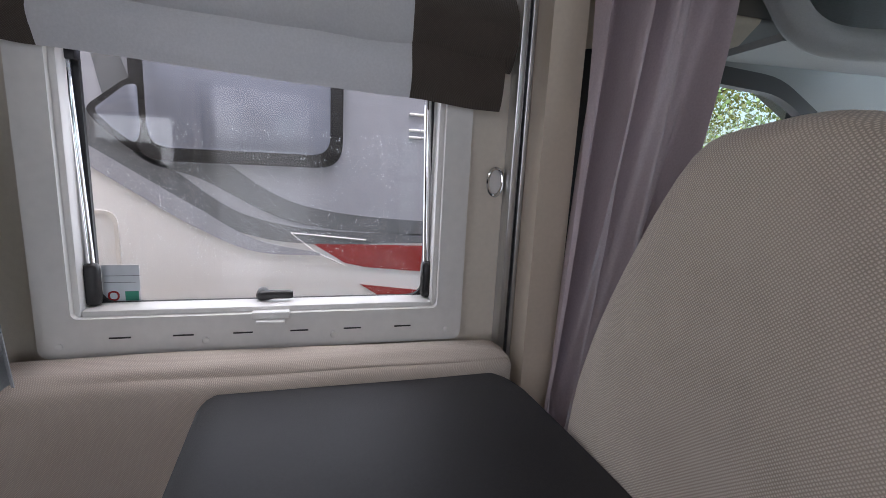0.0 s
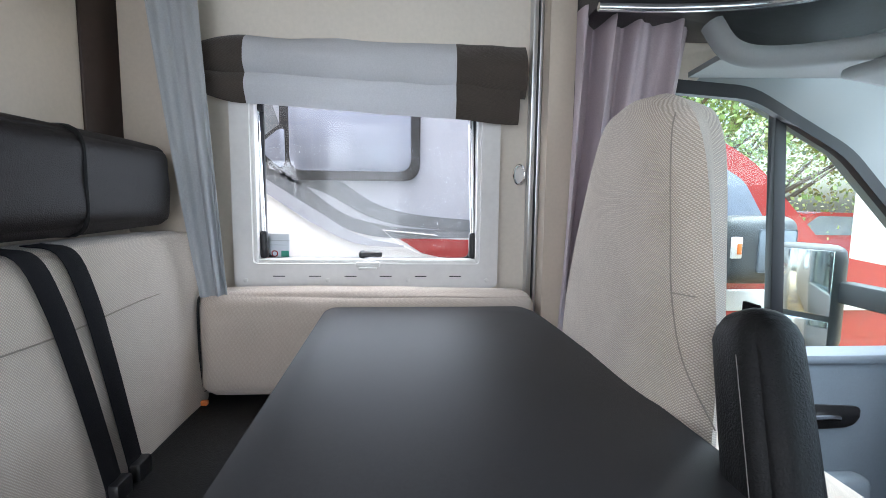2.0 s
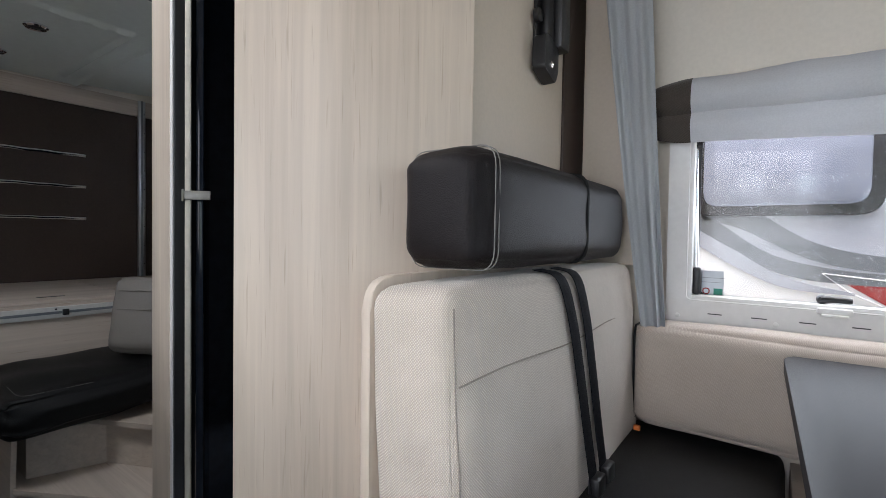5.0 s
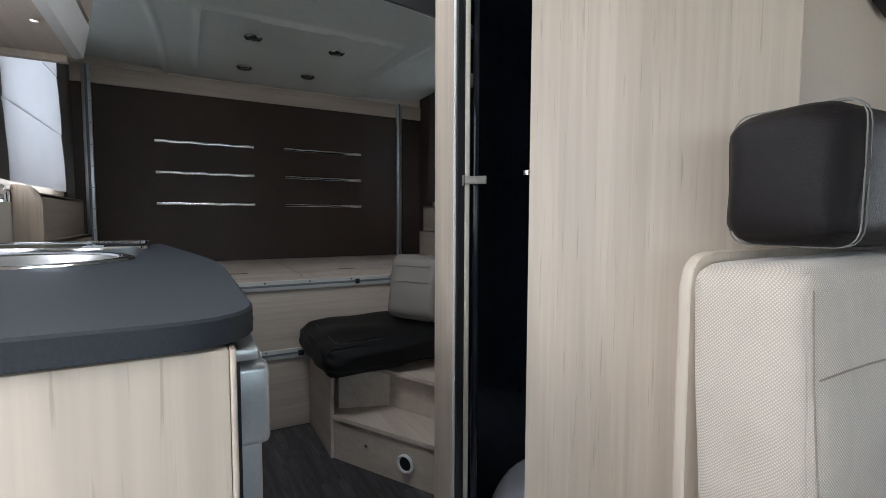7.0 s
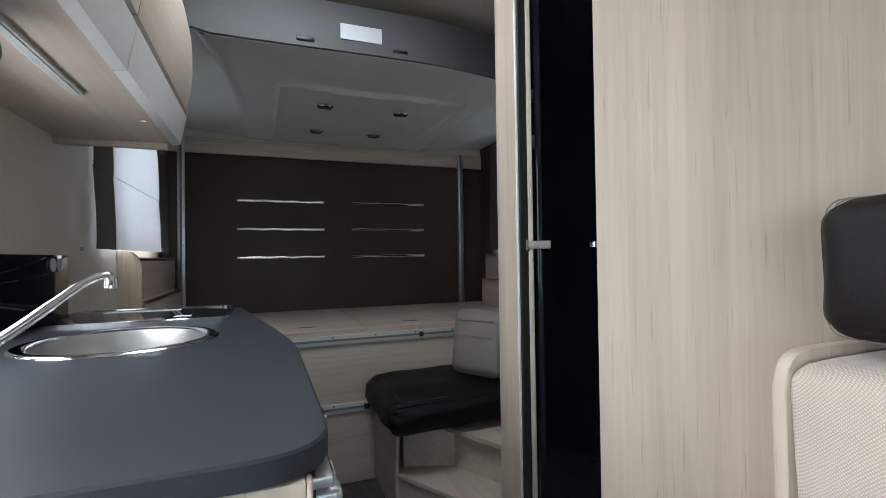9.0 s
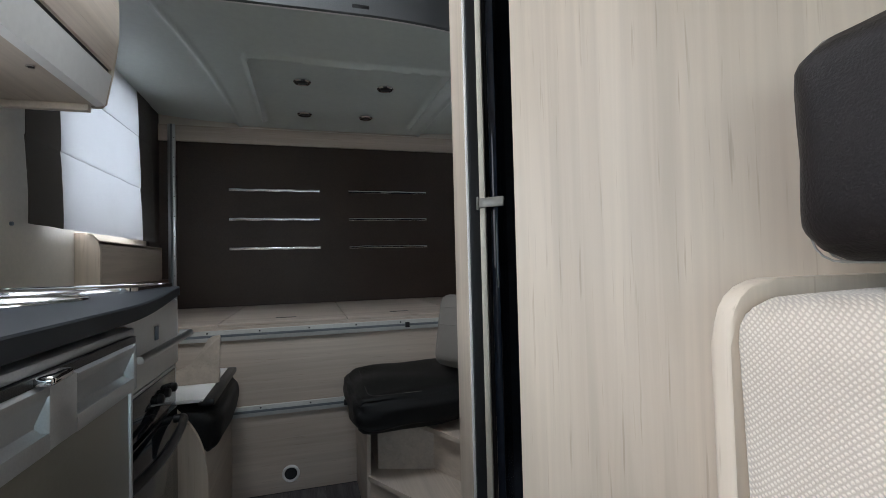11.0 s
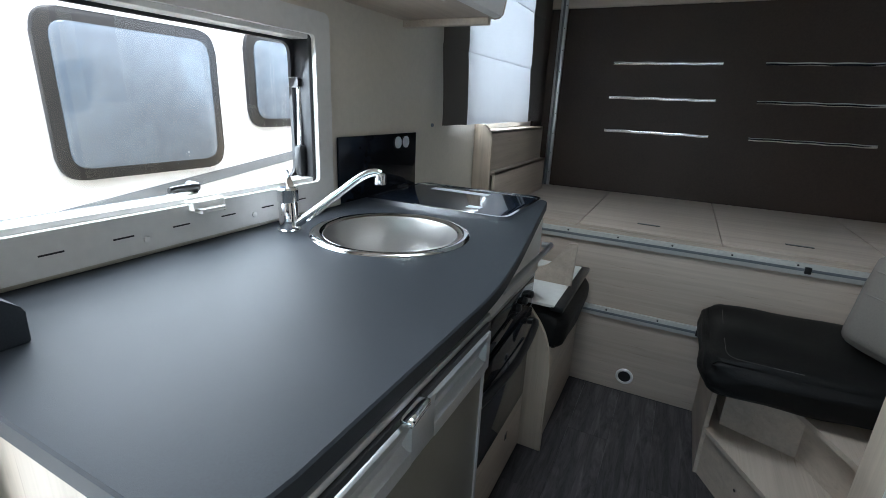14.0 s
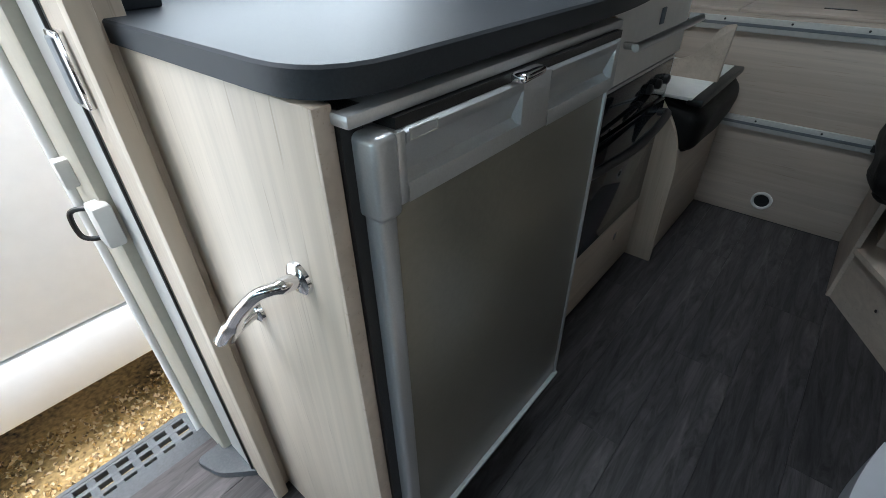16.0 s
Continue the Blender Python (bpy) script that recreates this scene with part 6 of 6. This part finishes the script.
part("graphic_edge", tube([(0.36, YL - 0.005, 0.878), (0.147, YL - 0.005, 0.898), (0.218, YL - 0.005, 0.840), (0.30, YL - 0.005, 0.800)], 0.002, 6), WHITE_PAINT, cl, "white edge line of the graphic")
qw = part("quarter_window", prism(rounded([(-0.335, 1.205), (-0.279, 1.145), (-0.222, 1.098), (-0.195, 1.14), (-0.195, 1.29), (-0.235, 1.285)], 0.02, 4), "y", YL - 0.018, YL, 0.004), RUBBER, cl, "small dark quarter window")
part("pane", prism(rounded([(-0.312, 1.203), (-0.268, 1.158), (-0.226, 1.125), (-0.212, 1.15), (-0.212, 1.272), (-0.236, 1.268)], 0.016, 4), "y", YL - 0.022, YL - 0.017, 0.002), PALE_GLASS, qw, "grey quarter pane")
part("locker_hatch", ring(rect(-0.66, -0.283, 0.60, 0.953, 0.04), rect(-0.65, -0.293, 0.61, 0.943, 0.035), "y", YL - 0.004, YL), PLASTIC, cl, "white locker hatch")

van = thing("red_van", "red panel van parked alongside with grey door mirror", "van", (2.3, 2.8, -0.6))
part("body", prism(rounded([(1.25, -0.35), (4.4, -0.35), (4.45, 0.42), (3.3, 0.60), (2.42, 0.76), (1.97, 1.22), (1.70, 1.37), (1.25, 1.42)], [0.05, 0.1, 0.1, 0.1, 0.12, 0.1, 0.08, 0.05], 5), "y", 2.05, 3.9, 0.05), RED, van, "red painted body")
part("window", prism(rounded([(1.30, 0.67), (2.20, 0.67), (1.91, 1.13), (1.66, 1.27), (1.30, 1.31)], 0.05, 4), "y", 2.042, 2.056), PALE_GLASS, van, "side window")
part("window_pillar", prism([(1.58, 0.67), (1.64, 0.67), (1.60, 1.28), (1.55, 1.28)], "y", 2.036, 2.046), RUBBER, van, "black window pillar")
part("rubbing_strip", box(1.3, 4.3, 2.03, 2.055, 0.47, 0.58, 0.01), WHITE_PAINT, van, "white side strip")
vm = part("mirror", cushion(0.36, 0.15, 0.32, 0.06, pose(1.875, 1.90, 0.80), 8), DARK_SHELL, van, "grey door mirror housing")
part("mirror_back", box(1.84, 2.02, 1.818, 1.828, 0.70, 0.90, 0.01), GREY_PLASTIC, vm, "raised mirror cover")
part("indicator", box(1.715, 1.765, 1.822, 1.838, 0.765, 0.865, 0.006), PLASTIC, vm, "white indicator housing")
part("indicator_lens", box(1.738, 1.758, 1.816, 1.824, 0.785, 0.835, 0.003), ORANGE, vm, "orange indicator lens")
wv = thing("white_van", "white van parked further along", "van", (5, 2.6, -0.6))
part("body", box(6.2, 10.0, 4.6, 5.75, -0.35, 1.44, 0.08), WHITE_PAINT, wv, "white van body")
part("skirt", box(6.25, 9.9, 4.7, 5.65, -0.62, -0.35, 0.02), RUBBER, wv, "dark lower skirt")


def tree(x, y, h, spread, seed, mat):
    """Tapered trunk, limbs and a crown of many small leaf clumps."""
    r = np.random.RandomState(seed)
    t = thing("tree", "broad leafy tree behind the parked vehicles", "tree", (x, y, -0.62), group="trees behind the yard")
    bm = bmesh.new()
    tube([(x, y, -0.62), (x + 0.05, y, h * 0.4), (x + 0.1, y + 0.05, h * 0.8)], [0.2, 0.14, 0.04], 8, bm)
    tips = []
    for k in range(9):
        a, b = k * 2.4 + r.uniform(0, 0.5), h * r.uniform(0.15, 0.7)
        e = Vector((x + math.cos(a) * spread * 0.7, y + math.sin(a) * spread * 0.7, b + h * 0.22))
        tube([(x, y, b), e.lerp(Vector((x, y, b)), 0.4), e], [0.07, 0.04, 0.015], 6, bm)
        tips.append(e)
    part("trunk", bm, BARK, t)
    bm = bmesh.new()
    for k in range(9000):
        c = tips[r.randint(len(tips))] if k % 3 else Vector((x, y, h * 0.75))
        d = Vector(r.normal(0, 1, 3)) * spread * 0.32
        p = c + d
        n = Vector(r.normal(0, 1, 3)).normalized()
        s = r.uniform(0.03, 0.07)
        u = n.orthogonal().normalized() * s
        w = n.cross(u)
        vs = [bm.verts.new(q) for q in (p - u, p + w * 0.6, p + u, p - w * 0.6)]
        bm.faces.new(vs)
    part("crown", bm, mat, t)


for i, (x, y, h, sp) in enumerate(((5.5, 9, 4.5, 2.4), (8.5, 10, 5.5, 2.8), (11.5, 8.5, 5.0, 2.6), (3.0, 11, 4.0, 2.4), (14, 6, 5.0, 2.5), (9.5, 13, 7.0, 3.0))):
    tree(x, y, h, sp, 10 + i, LEAF_YELLOW if i % 2 else LEAF)

car = thing("red_car", "small red car parked in front of the trees", "car", (9.4, 9.6, -0.62))
cb = part("body", prism(rounded([(7.6, -0.40), (11.2, -0.40), (11.2, 0.25), (10.9, 0.34), (10.2, 0.84), (8.7, 0.86), (8.0, 0.36), (7.6, 0.28)], [0.1, 0.1, 0.1, 0.1, 0.15, 0.15, 0.1, 0.1], 4), "y", 9.0, 10.5, 0.06), RED, car, "red painted body")
part("side_glass", prism(rounded([(8.2, 0.38), (10.7, 0.38), (10.15, 0.76), (8.75, 0.78)], 0.06, 4), "y", 8.99, 9.01), DARK_GLASS, cb, "dark side windows")
for x in (8.3, 10.4):
    part("wheel", lathe([(0.30, -0.09), (0.31, -0.05), (0.31, 0.05), (0.30, 0.09)], (x, 9.08, -0.31), 20, tilt=Matrix.Rotation(radians(90), 4, "X")), RUBBER, car, "black tyre")

# ---- floor planks ----
PLANKS = {}
rows = 14
for j in range(rows):
    y0 = -0.972 + 0.148 * j
    y1 = min(y0 + 0.148, 1.10)
    x = -2.262 - (0.37 * j) % 0.92
    while x < 1.0:
        a, b = max(x, -2.262), min(x + 0.92, 1.0)
        if b - a > 0.02:
            key = (round(b - a, 3), round(y1 - y0, 3))
            if key not in PLANKS:
                bm = box(0, b - a, 0, y1 - y0 - 0.0006, -0.004, 0.0, 0.0006, 1)
                ob = part("plank", bm, PLANK, floor)
                PLANKS[key] = ob.data
            else:
                ob = new("plank", PLANKS[key])
                ob.parent = floor
            ob.location = (a + 0.00075, y0, 0.0)
        x += 0.92
